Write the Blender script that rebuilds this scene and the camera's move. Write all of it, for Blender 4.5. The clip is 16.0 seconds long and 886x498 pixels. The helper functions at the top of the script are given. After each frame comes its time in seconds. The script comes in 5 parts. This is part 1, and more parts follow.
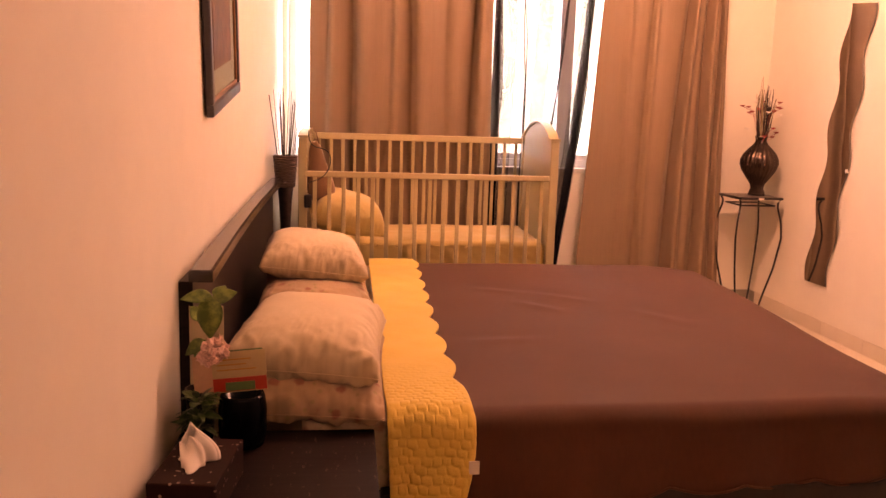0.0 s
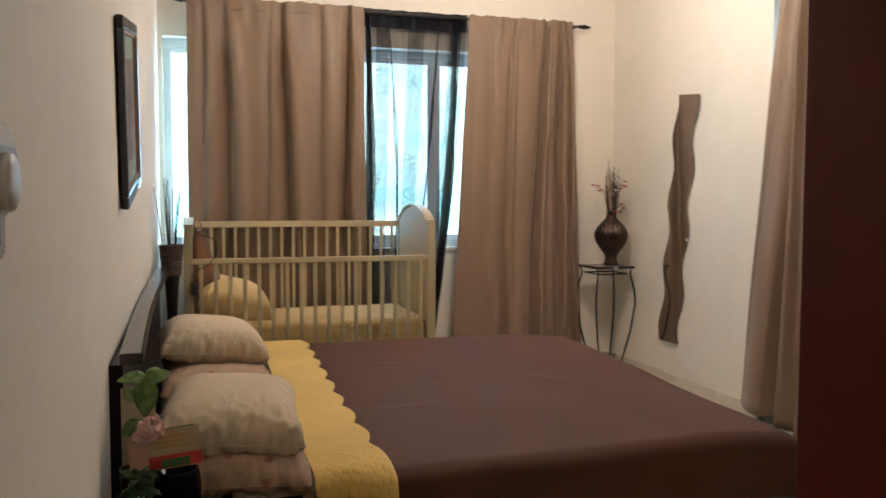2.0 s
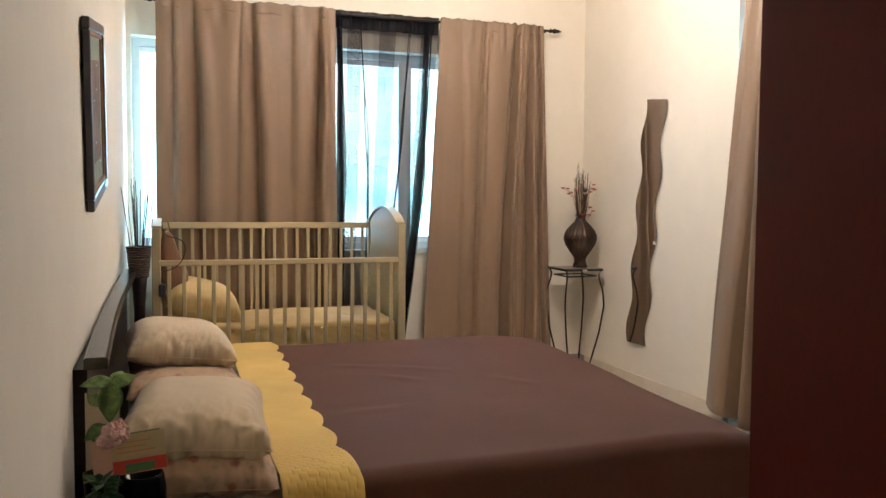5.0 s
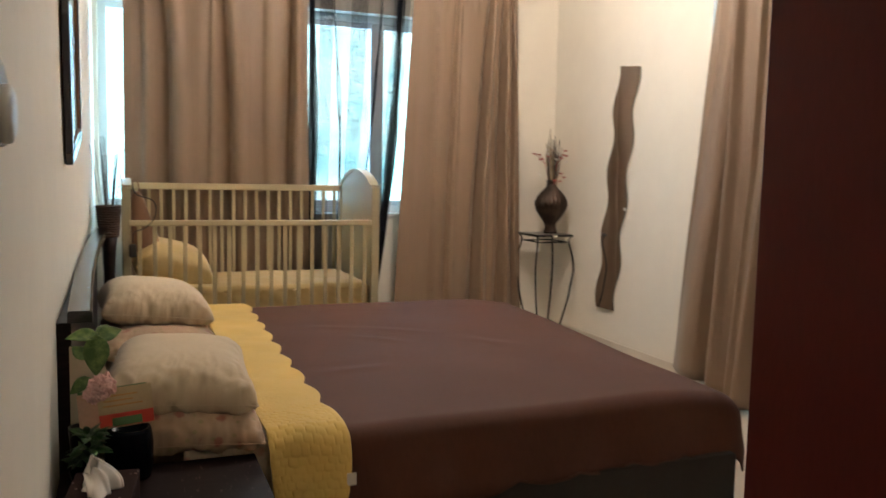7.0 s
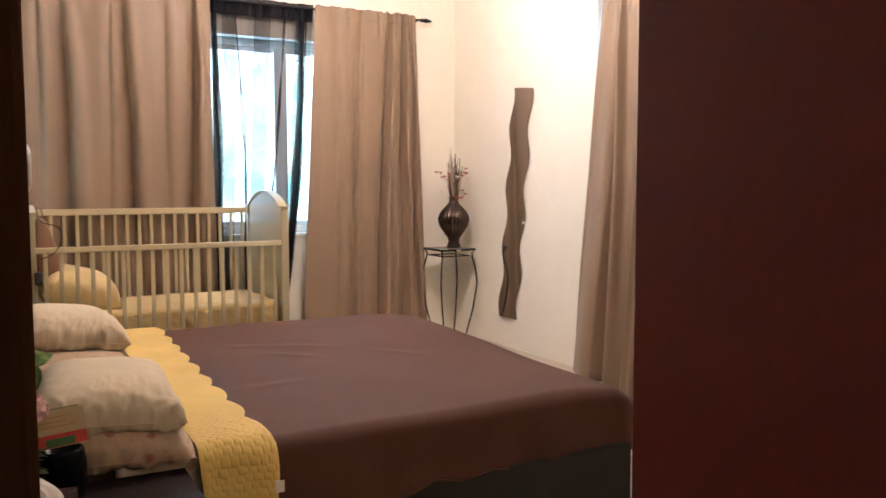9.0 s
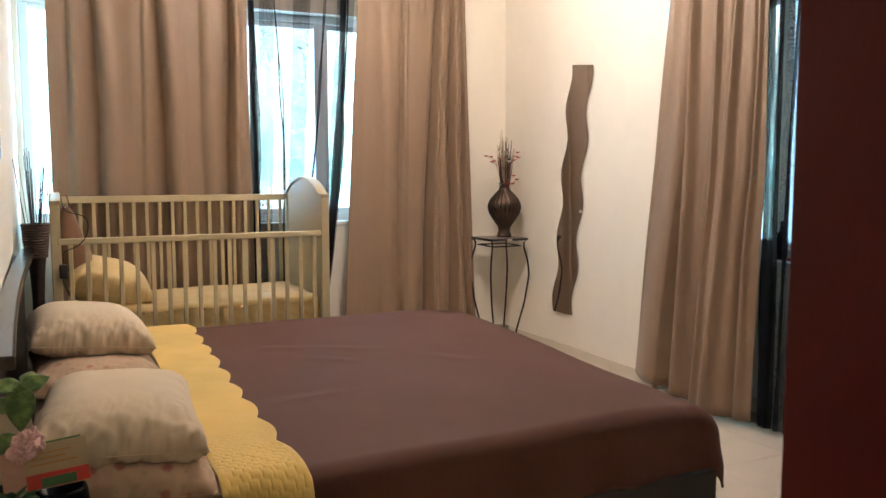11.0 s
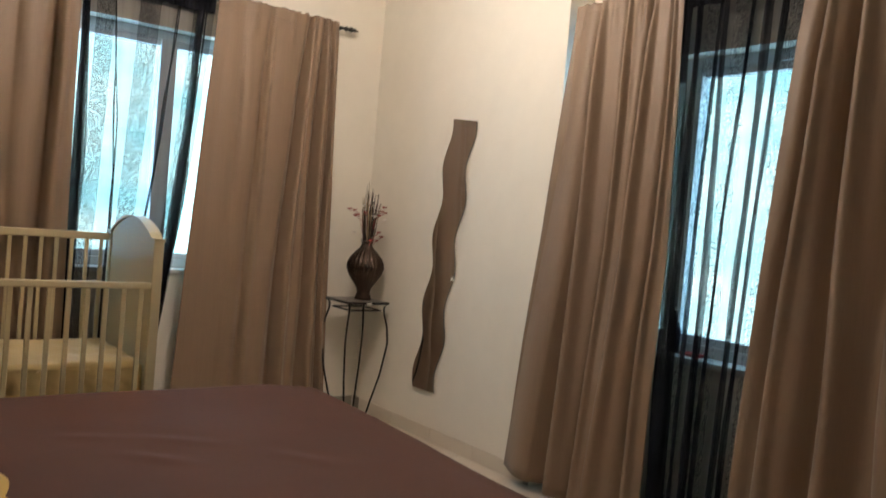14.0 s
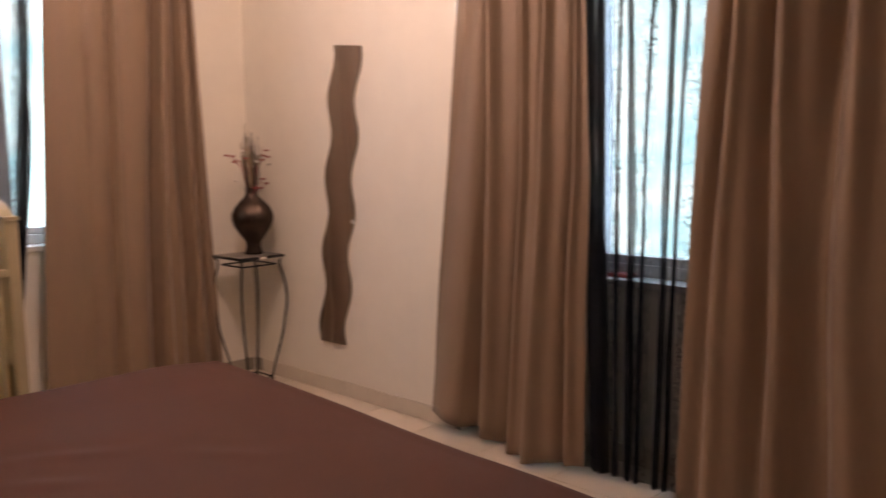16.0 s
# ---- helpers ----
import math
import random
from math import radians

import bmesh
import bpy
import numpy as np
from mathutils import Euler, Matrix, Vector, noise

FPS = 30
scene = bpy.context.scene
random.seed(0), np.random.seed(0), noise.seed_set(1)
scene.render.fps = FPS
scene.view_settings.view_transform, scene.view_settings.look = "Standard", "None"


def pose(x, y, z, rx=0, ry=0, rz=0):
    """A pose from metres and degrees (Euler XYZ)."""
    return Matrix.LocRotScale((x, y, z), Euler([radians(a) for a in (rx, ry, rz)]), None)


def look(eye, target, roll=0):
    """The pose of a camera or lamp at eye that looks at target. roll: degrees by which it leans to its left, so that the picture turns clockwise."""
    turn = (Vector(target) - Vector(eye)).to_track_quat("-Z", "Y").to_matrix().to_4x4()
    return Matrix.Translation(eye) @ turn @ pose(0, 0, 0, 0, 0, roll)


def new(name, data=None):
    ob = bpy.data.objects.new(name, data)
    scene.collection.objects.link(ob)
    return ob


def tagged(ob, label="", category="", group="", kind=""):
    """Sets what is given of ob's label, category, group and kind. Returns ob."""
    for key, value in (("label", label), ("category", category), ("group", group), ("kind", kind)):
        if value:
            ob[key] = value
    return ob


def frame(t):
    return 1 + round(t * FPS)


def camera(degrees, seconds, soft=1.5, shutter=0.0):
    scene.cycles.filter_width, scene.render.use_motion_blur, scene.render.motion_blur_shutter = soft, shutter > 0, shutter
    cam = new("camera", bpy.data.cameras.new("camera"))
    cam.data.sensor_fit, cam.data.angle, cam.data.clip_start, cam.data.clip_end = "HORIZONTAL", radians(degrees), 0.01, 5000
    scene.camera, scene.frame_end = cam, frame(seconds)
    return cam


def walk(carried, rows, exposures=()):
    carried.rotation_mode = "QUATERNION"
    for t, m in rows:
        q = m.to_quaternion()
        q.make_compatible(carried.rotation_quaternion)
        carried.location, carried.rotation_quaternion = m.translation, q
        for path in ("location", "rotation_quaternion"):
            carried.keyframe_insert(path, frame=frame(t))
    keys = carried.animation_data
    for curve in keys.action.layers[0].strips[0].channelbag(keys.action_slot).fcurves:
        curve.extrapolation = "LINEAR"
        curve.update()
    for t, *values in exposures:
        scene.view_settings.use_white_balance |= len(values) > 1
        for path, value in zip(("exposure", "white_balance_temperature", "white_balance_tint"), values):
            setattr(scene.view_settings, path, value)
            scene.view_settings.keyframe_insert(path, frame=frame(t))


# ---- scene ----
cam = camera(56.7, 16.0, shutter=0.4)
PATH = [
    (0, (0.408, 0.087, 1.199), (0.64, 2.046, 0.875), 1.8),
    (0.5, (0.382, 0.044, 1.208), (0.643, 2.007, 0.928), 1.8),
    (1, (0.371, -0.02, 1.202), (0.662, 1.949, 1.002), 1.3),
    (1.5, (0.323, -0.085, 1.203), (0.684, 1.879, 1.092), 1.9),
    (2, (0.221, -0.112, 1.196), (0.794, 1.801, 1.079), 0.1),
    (2.5, (0.157, -0.161, 1.184), (0.798, 1.728, 1.048), 0.0),
    (3, (0.149, -0.18, 1.183), (0.832, 1.693, 1.03), 0.4),
    (3.5, (0.149, -0.177, 1.183), (0.85, 1.691, 1.033), 0.3),
    (4, (0.173, -0.166, 1.187), (0.854, 1.71, 1.066), 0.4),
    (4.5, (0.208, -0.127, 1.192), (0.867, 1.759, 1.087), 0.4),
    (4.7, (0.231, -0.134, 1.209), (0.871, 1.757, 1.099), 0.3),
    (6.8, (0.214, -0.097, 1.189), (0.871, 1.786, 1.032), 1.6),
    (7, (0.159, -0.112, 1.172), (0.884, 1.742, 0.984), 1.2),
    (7.5, (0.065, -0.18, 1.182), (0.896, 1.624, 0.942), 0.3),
    (8, (0.051, -0.261, 1.195), (0.96, 1.505, 0.959), -0.4),
    (8.5, (0.059, -0.246, 1.18), (1.078, 1.461, 0.959), -0.1),
    (9, (0.052, -0.267, 1.19), (0.995, 1.491, 1.042), -0.1),
    (9.5, (0.055, -0.281, 1.191), (0.947, 1.503, 1.052), -0.5),
    (10, (0.057, -0.253, 1.191), (0.919, 1.546, 1.042), -0.4),
    (10.2, (0.075, -0.204, 1.192), (0.927, 1.598, 1.032), -0.6),
    (12.3, (0.338, 0.521, 1.251), (1.254, 2.288, 1.057), 2.8),
    (12.5, (0.354, 0.555, 1.243), (1.34, 2.287, 1.072), 3.0),
    (13, (0.344, 0.618, 1.259), (1.478, 2.261, 1.135), 4.0),
    (13.5, (0.333, 0.644, 1.254), (1.499, 2.266, 1.151), 4.2),
    (13.8, (0.284, 0.665, 1.269), (1.487, 2.263, 1.259), 4.6),
    (14, (0.313, 0.674, 1.263), (1.51, 2.275, 1.202), 4.9),
    (14.5, (0.32, 0.761, 1.257), (1.383, 2.446, 1.082), 2.3),
    (15, (0.342, 0.888, 1.271), (1.256, 2.658, 1.095), 2.4),
    (15.5, (0.417, 0.934, 1.282), (1.545, 2.574, 1.092), 1.5),
    (16, (0.407, 1.041, 1.299), (1.833, 2.424, 1.069), -0.9),
]
EXPOSURES = [(0, 0.08, 18000, 82), (0.6, -0.32, 8700, 37), (1.2, -0.3, 6500, 14), (2.0, -0.52, 6500, 10), (3.0, -0.28, 6500, 10), (4.7, -0.26, 6500, 10), (7.0, -0.38, 6500, 8), (7.5, -0.08, 6500, 10), (8.0, 0.32, 6500, 13), (8.5, 0.18, 6500, 11), (9.0, 0.18, 6500, 17), (10.2, 0.12, 6500, 16), (12.5, -0.46, 6500, 3), (13.3, -0.68, 6500, 7), (14.2, -0.78, 6500, 8), (14.6, -0.65, 6900, 22), (15.0, -0.58, 7300, 27), (15.5, -0.72, 6800, 18), (16.0, -0.78, 7900, 37)]
walk(cam, [(t, look(eye, target, roll)) for t, eye, target, roll in PATH], EXPOSURES)

# ---- world, light ----
world = bpy.data.worlds.new("world")
scene.world = world
world.use_nodes = True
wn = world.node_tree
sky = wn.nodes.new("ShaderNodeTexSky")
sky.sky_type, sky.sun_disc = "NISHITA", False
sky.sun_elevation, sky.sun_rotation = radians(69), radians(198)
wn.nodes["Background"].inputs["Strength"].default_value = 0.1
wn.links.new(sky.outputs["Color"], wn.nodes["Background"].inputs["Color"])


def lamp(name, kind, m, watts, color, size=0.1, size_y=None):
    data = bpy.data.lights.new(name, kind)
    data.energy, data.color = watts, color
    if kind == "AREA":
        data.shape, data.size, data.size_y = "RECTANGLE", size, size_y
    elif kind == "POINT":
        data.shadow_soft_size = size
    ob = new(name, data)
    ob.matrix_world = m
    return ob


sun = bpy.data.lights.new("sun", "SUN")
sun.energy, sun.angle, sun.color = 3.0, radians(0.5), (1.0, 0.95, 0.88)
new("sun", sun).matrix_world = look((0, 0, 30), (3.0, 9.0, 5.0))
# the room's ceiling lamp, above the view
lamp("ceiling_lamp", "POINT", pose(1.88, 3.62, 2.72), 124, (1.0, 0.862, 0.768), 0.2)
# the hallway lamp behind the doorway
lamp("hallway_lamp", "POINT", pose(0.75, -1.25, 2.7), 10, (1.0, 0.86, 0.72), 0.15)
# daylight in the two window openings
lamp("window_light_far", "AREA", look((1.1, 5.545, 1.53), (1.1, 0, 1.4)), 115, (0.38, 0.67, 1.0), 1.9, 1.3)
lamp("window_light_side", "AREA", look((3.53, 2.55, 1.44), (0, 2.55, 1.3)), 70, (0.38, 0.67, 1.0), 1.8, 1.25)


# ---- materials ----
def nodes_of(name):
    m = bpy.data.materials.new(name)
    m.use_nodes = True
    nt = m.node_tree
    return m, nt, nt.nodes["Principled BSDF"]


def add(nt, kind, **values):
    n = nt.nodes.new(kind)
    for k, v in values.items():
        n.inputs[k.replace("_", " ")].default_value = v
    return n


def coords(nt, stretch=(1, 1, 1)):
    tc, mp = nt.nodes.new("ShaderNodeTexCoord"), nt.nodes.new("ShaderNodeMapping")
    mp.inputs["Scale"].default_value = stretch
    nt.links.new(tc.outputs["Object"], mp.inputs["Vector"])
    return mp.outputs["Vector"]


def noise_of(nt, vec, scale, detail=4.0, rough=0.55):
    n = add(nt, "ShaderNodeTexNoise", Scale=scale, Detail=detail, Roughness=rough)
    nt.links.new(vec, n.inputs["Vector"])
    return n.outputs["Fac"]


def ramp(nt, fac, stops):
    r = nt.nodes.new("ShaderNodeValToRGB")
    e = r.color_ramp.elements
    while len(e) < len(stops):
        e.new(0.5)
    for el, (p, c) in zip(e, stops):
        el.position, el.color = p, (*c, 1)
    nt.links.new(fac, r.inputs["Fac"])
    return r.outputs["Color"]


def blend(nt, fac, a, b, mode="MIX"):
    n = nt.nodes.new("ShaderNodeMix")
    n.data_type, n.blend_type = "RGBA", mode
    for socket, v in ((n.inputs["Factor"], fac), (n.inputs["A"], a), (n.inputs["B"], b)):
        if isinstance(v, bpy.types.NodeSocket):
            nt.links.new(v, socket)
        else:
            socket.default_value = v if isinstance(v, float) else (*v, 1)
    return n.outputs["Result"]


def bump_of(nt, bs, height, strength, distance=0.002):
    b = add(nt, "ShaderNodeBump", Strength=strength, Distance=distance)
    nt.links.new(height, b.inputs["Height"])
    nt.links.new(b.outputs["Normal"], bs.inputs["Normal"])


def shade(c, k):
    return tuple(min(1.0, v * k) for v in c)


def surf(name, color, rough=0.6, var=0.12, scale=4.0, fine=90.0, bump=0.2, metal=0.0, sheen=0.0, stretch=(1, 1, 1), coat=0.0, spec=0.5):
    m, nt, bs = nodes_of(name)
    vec = coords(nt, stretch)
    big, small = noise_of(nt, vec, scale, 5), noise_of(nt, vec, fine, 3)
    col = ramp(nt, big, [(0.3, shade(color, 1 - var)), (0.7, shade(color, 1 + var))])
    col = blend(nt, 0.35, col, ramp(nt, small, [(0.3, shade(color, 1 - var)), (0.7, shade(color, 1 + var))]))
    nt.links.new(col, bs.inputs["Base Color"])
    rr = nt.nodes.new("ShaderNodeMapRange")
    rr.inputs["To Min"].default_value, rr.inputs["To Max"].default_value = max(0.03, rough - 0.08), min(1, rough + 0.08)
    nt.links.new(big, rr.inputs["Value"])
    nt.links.new(rr.outputs["Result"], bs.inputs["Roughness"])
    bs.inputs["Metallic"].default_value = metal
    bs.inputs["Sheen Weight"].default_value = sheen
    bs.inputs["Coat Weight"].default_value = coat
    bs.inputs["Specular IOR Level"].default_value = spec
    if bump:
        bump_of(nt, bs, small, bump)
    return m


def woven(name, color, var=0.1, count=700.0, bump=0.25, rough=0.85, sheen=0.15, stretch=(1, 1, 1), blotch=3.0, satin=0.0, crumple=0.0):
    """A cloth: crossed threads in fine relief, slubs and soft blotches."""
    m, nt, bs = nodes_of(name)
    vec = coords(nt, stretch)
    big, slub = noise_of(nt, vec, blotch, 5), noise_of(nt, coords(nt, (stretch[0] * 60, stretch[1] * 60, stretch[2] * 3)), 1.5, 4)
    col = ramp(nt, big, [(0.3, shade(color, 1 - var)), (0.7, shade(color, 1 + var))])
    col = blend(nt, 0.4, col, ramp(nt, slub, [(0.3, shade(color, 1 - var)), (0.7, shade(color, 1 + var))]))
    nt.links.new(col, bs.inputs["Base Color"])
    weave = noise_of(nt, coords(nt, (1, 1, 1)), count, 1)
    if crumple:
        mus = nt.nodes.new("ShaderNodeTexNoise")
        mus.noise_type = "RIDGED_MULTIFRACTAL"
        mus.inputs["Scale"].default_value, mus.inputs["Detail"].default_value = 34.0, 3.0
        nt.links.new(coords(nt, (1.0, 1.0, 0.55)), mus.inputs["Vector"])
        first = add(nt, "ShaderNodeBump", Strength=crumple, Distance=0.0045)
        nt.links.new(mus.outputs["Fac"], first.inputs["Height"])
        second = add(nt, "ShaderNodeBump", Strength=bump, Distance=0.0012)
        nt.links.new(weave, second.inputs["Height"])
        nt.links.new(first.outputs["Normal"], second.inputs["Normal"])
        nt.links.new(second.outputs["Normal"], bs.inputs["Normal"])
    else:
        bump_of(nt, bs, weave, bump, 0.0012)
    bs.inputs["Roughness"].default_value = rough
    bs.inputs["Sheen Weight"].default_value = sheen
    bs.inputs["Specular IOR Level"].default_value = 0.25 + satin
    return m


def satin(name, color):
    """A heavy curtain satin: fine slubs running down the cloth and a soft gloss."""
    m, nt, bs = nodes_of(name)
    slub, thin = noise_of(nt, coords(nt, (70, 70, 1.1)), 1.0, 4, 0.7), noise_of(nt, coords(nt, (260, 260, 7)), 1.0, 2)
    big = noise_of(nt, coords(nt, (1, 1, 0.6)), 2.2, 4)
    col = ramp(nt, slub, [(0.28, shade(color, 0.91)), (0.5, color), (0.74, shade(color, 1.11))])
    col = blend(nt, 0.30, col, ramp(nt, thin, [(0.3, shade(color, 0.84)), (0.7, shade(color, 1.16))]))
    col = blend(nt, 0.25, col, ramp(nt, big, [(0.3, shade(color, 0.85)), (0.7, shade(color, 1.12))]))
    nt.links.new(col, bs.inputs["Base Color"])
    rr = nt.nodes.new("ShaderNodeMapRange")
    rr.inputs["To Min"].default_value, rr.inputs["To Max"].default_value = 0.42, 0.62
    nt.links.new(slub, rr.inputs["Value"])
    nt.links.new(rr.outputs["Result"], bs.inputs["Roughness"])
    bs.inputs["Sheen Weight"].default_value = 0.08
    bs.inputs["Specular IOR Level"].default_value = 0.45
    bump_of(nt, bs, thin, 0.25, 0.0012)
    return m


def plaster(name, color):
    m, nt, bs = nodes_of(name)
    vec = coords(nt)
    big, mid, small = noise_of(nt, vec, 0.9, 4), noise_of(nt, vec, 9, 5), noise_of(nt, vec, 160, 4)
    col = ramp(nt, big, [(0.3, shade(color, 0.95)), (0.7, shade(color, 1.04))])
    col = blend(nt, 0.3, col, ramp(nt, mid, [(0.35, shade(color, 0.93)), (0.7, shade(color, 1.03))]))
    nt.links.new(col, bs.inputs["Base Color"])
    bs.inputs["Roughness"].default_value = 0.72
    bs.inputs["Specular IOR Level"].default_value = 0.3
    bump_of(nt, bs, small, 0.12, 0.0015)
    return m


def floral(name, ground, petals, leaf):
    """A cream cloth with scattered printed blossoms."""
    m, nt, bs = nodes_of(name)
    vec = coords(nt)
    v = add(nt, "ShaderNodeTexVoronoi", Scale=21.0)
    nt.links.new(vec, v.inputs["Vector"])
    v2 = add(nt, "ShaderNodeTexVoronoi", Scale=27.0)
    nt.links.new(coords(nt, (1.1, 0.9, 1.3)), v2.inputs["Vector"])
    n = noise_of(nt, vec, 40, 3)
    wob = nt.nodes.new("ShaderNodeMath")
    wob.operation = "MULTIPLY_ADD"
    nt.links.new(n, wob.inputs[0])
    wob.inputs[1].default_value = 0.5
    nt.links.new(v.outputs["Distance"], wob.inputs[2])
    g = ramp(nt, noise_of(nt, vec, 5, 4), [(0.3, shade(ground, 0.88)), (0.7, shade(ground, 1.08))])
    mask = ramp(nt, wob.outputs[0], [(0.44, (0.8, 0.8, 0.8)), (0.62, (0, 0, 0))])
    lmask = ramp(nt, v2.outputs["Distance"], [(0.16, (0.7, 0.7, 0.7)), (0.24, (0, 0, 0))])
    sep = nt.nodes.new("ShaderNodeSeparateColor")
    nt.links.new(lmask, sep.inputs["Color"])
    sep2 = nt.nodes.new("ShaderNodeSeparateColor")
    nt.links.new(mask, sep2.inputs["Color"])
    col = blend(nt, sep.outputs["Red"], g, leaf)
    col = blend(nt, sep2.outputs["Red"], col, petals)
    nt.links.new(col, bs.inputs["Base Color"])
    bs.inputs["Roughness"].default_value = 0.85
    bs.inputs["Sheen Weight"].default_value = 0.15
    bump_of(nt, bs, noise_of(nt, vec, 600, 1), 0.2, 0.001)
    return m


def sheer_cloth(name, color, open_share, lace=False, figure=0.84):
    """A see-through net: part of it lets the light pass, part of it is thread; lace has dense figures."""
    m, nt, bs = nodes_of(name)
    out = nt.nodes["Material Output"]
    bs.inputs["Base Color"].default_value = (*color, 1)
    bs.inputs["Roughness"].default_value = 0.8
    bs.inputs["Specular IOR Level"].default_value = 0.06
    clear, mix = nt.nodes.new("ShaderNodeBsdfTransparent"), nt.nodes.new("ShaderNodeMixShader")
    vec = coords(nt, (1, 1, 1))
    soft = noise_of(nt, coords(nt, (30, 30, 0.7)), 1.0, 3)
    fac = nt.nodes.new("ShaderNodeMapRange")
    fac.inputs["To Min"].default_value, fac.inputs["To Max"].default_value = 1 - open_share - 0.12, 1 - open_share + 0.12
    nt.links.new(soft, fac.inputs["Value"])
    share = fac.outputs["Result"]
    if lace:
        v = add(nt, "ShaderNodeTexVoronoi", Scale=175.0)
        v.feature = "DISTANCE_TO_EDGE"
        nt.links.new(vec, v.inputs["Vector"])
        step = nt.nodes.new("ShaderNodeMapRange")
        step.inputs["From Min"].default_value, step.inputs["From Max"].default_value = 0.10, 0.22
        step.inputs["To Min"].default_value, step.inputs["To Max"].default_value = figure, 1 - open_share
        nt.links.new(v.outputs["Distance"], step.inputs["Value"])
        share = step.outputs["Result"]
    nt.links.new(share, mix.inputs["Fac"])
    nt.links.new(clear.outputs[0], mix.inputs[1])
    nt.links.new(bs.outputs[0], mix.inputs[2])
    nt.links.new(mix.outputs[0], out.inputs["Surface"])
    return m


def quilted(name, color):
    m, nt, bs = nodes_of(name)
    vec = coords(nt)
    big = noise_of(nt, vec, 3, 4)
    col = ramp(nt, big, [(0.3, shade(color, 0.9)), (0.7, shade(color, 1.08))])
    nt.links.new(col, bs.inputs["Base Color"])
    bs.inputs["Roughness"].default_value = 0.85
    bs.inputs["Sheen Weight"].default_value = 0.15
    bump_of(nt, bs, noise_of(nt, vec, 260, 2), 0.35, 0.0015)
    return m


def mirror_glass(name):
    m, nt, bs = nodes_of(name)
    bs.inputs["Base Color"].default_value = (0.74, 0.76, 0.79, 1)
    bs.inputs["Metallic"].default_value = 1.0
    rr = nt.nodes.new("ShaderNodeMapRange")
    rr.inputs["To Min"].default_value, rr.inputs["To Max"].default_value = 0.02, 0.05
    nt.links.new(noise_of(nt, coords(nt), 12, 4), rr.inputs["Value"])
    nt.links.new(rr.outputs["Result"], bs.inputs["Roughness"])
    return m


def pane_glass(name, tint=(0.9, 0.98, 1.0)):
    m, nt, bs = nodes_of(name)
    out = nt.nodes["Material Output"]
    clear, gloss, mix = nt.nodes.new("ShaderNodeBsdfTransparent"), nt.nodes.new("ShaderNodeBsdfGlossy"), nt.nodes.new("ShaderNodeMixShader")
    clear.inputs["Color"].default_value = (*tint, 1)
    gloss.inputs["Roughness"].default_value = 0.03
    mix.inputs["Fac"].default_value = 0.07
    nt.links.new(clear.outputs[0], mix.inputs[1])
    nt.links.new(gloss.outputs[0], mix.inputs[2])
    nt.links.new(mix.outputs[0], out.inputs["Surface"])
    return m


def glowing_distance(name, strength):
    """The bright hazy outdoors behind the panes."""
    m, nt, bs = nodes_of(name)
    out = nt.nodes["Material Output"]
    em = nt.nodes.new("ShaderNodeEmission")
    vec = coords(nt, (1, 1, 2.2))
    col = ramp(nt, noise_of(nt, vec, 0.55, 4), [(0.35, (0.40, 0.82, 0.92)), (0.62, (0.78, 0.99, 1.0))])
    nt.links.new(col, em.inputs["Color"])
    em.inputs["Strength"].default_value = strength
    nt.links.new(em.outputs[0], out.inputs["Surface"])
    return m


def scratched_wood(name, color, wear, rough=0.4, spec=0.16):
    m, nt, bs = nodes_of(name)
    vec = coords(nt, (3, 40, 40))
    grain = noise_of(nt, vec, 2.2, 6)
    col = ramp(nt, grain, [(0.3, shade(color, 0.7)), (0.7, shade(color, 1.35))])
    worn = ramp(nt, noise_of(nt, coords(nt, (9, 3, 3)), 9, 7, 0.72), [(0.605, (0, 0, 0)), (0.66, (1, 1, 1))])
    sep = nt.nodes.new("ShaderNodeSeparateColor")
    nt.links.new(worn, sep.inputs["Color"])
    nt.links.new(blend(nt, sep.outputs["Red"], col, wear), bs.inputs["Base Color"])
    bs.inputs["Roughness"].default_value = rough
    bs.inputs["Specular IOR Level"].default_value = spec
    bump_of(nt, bs, grain, 0.15, 0.001)
    return m


def speckled(name, color, dot, scale):
    m, nt, bs = nodes_of(name)
    v = add(nt, "ShaderNodeTexVoronoi", Scale=scale)
    nt.links.new(coords(nt), v.inputs["Vector"])
    f = ramp(nt, v.outputs["Distance"], [(0.14, (1, 1, 1)), (0.2, (0, 0, 0))])
    sep = nt.nodes.new("ShaderNodeSeparateColor")
    nt.links.new(f, sep.inputs["Color"])
    nt.links.new(blend(nt, sep.outputs["Red"], color, dot), bs.inputs["Base Color"])
    bs.inputs["Roughness"].default_value = 0.5
    bs.inputs["Specular IOR Level"].default_value = 0.06
    return m


def variegated(name, dark, light):
    m, nt, bs = nodes_of(name)
    vec = coords(nt)
    col = ramp(nt, noise_of(nt, vec, 45, 5, 0.65), [(0.42, dark), (0.62, light)])
    nt.links.new(col, bs.inputs["Base Color"])
    bs.inputs["Roughness"].default_value = 0.4
    bump_of(nt, bs, noise_of(nt, vec, 120, 2), 0.2, 0.001)
    return m


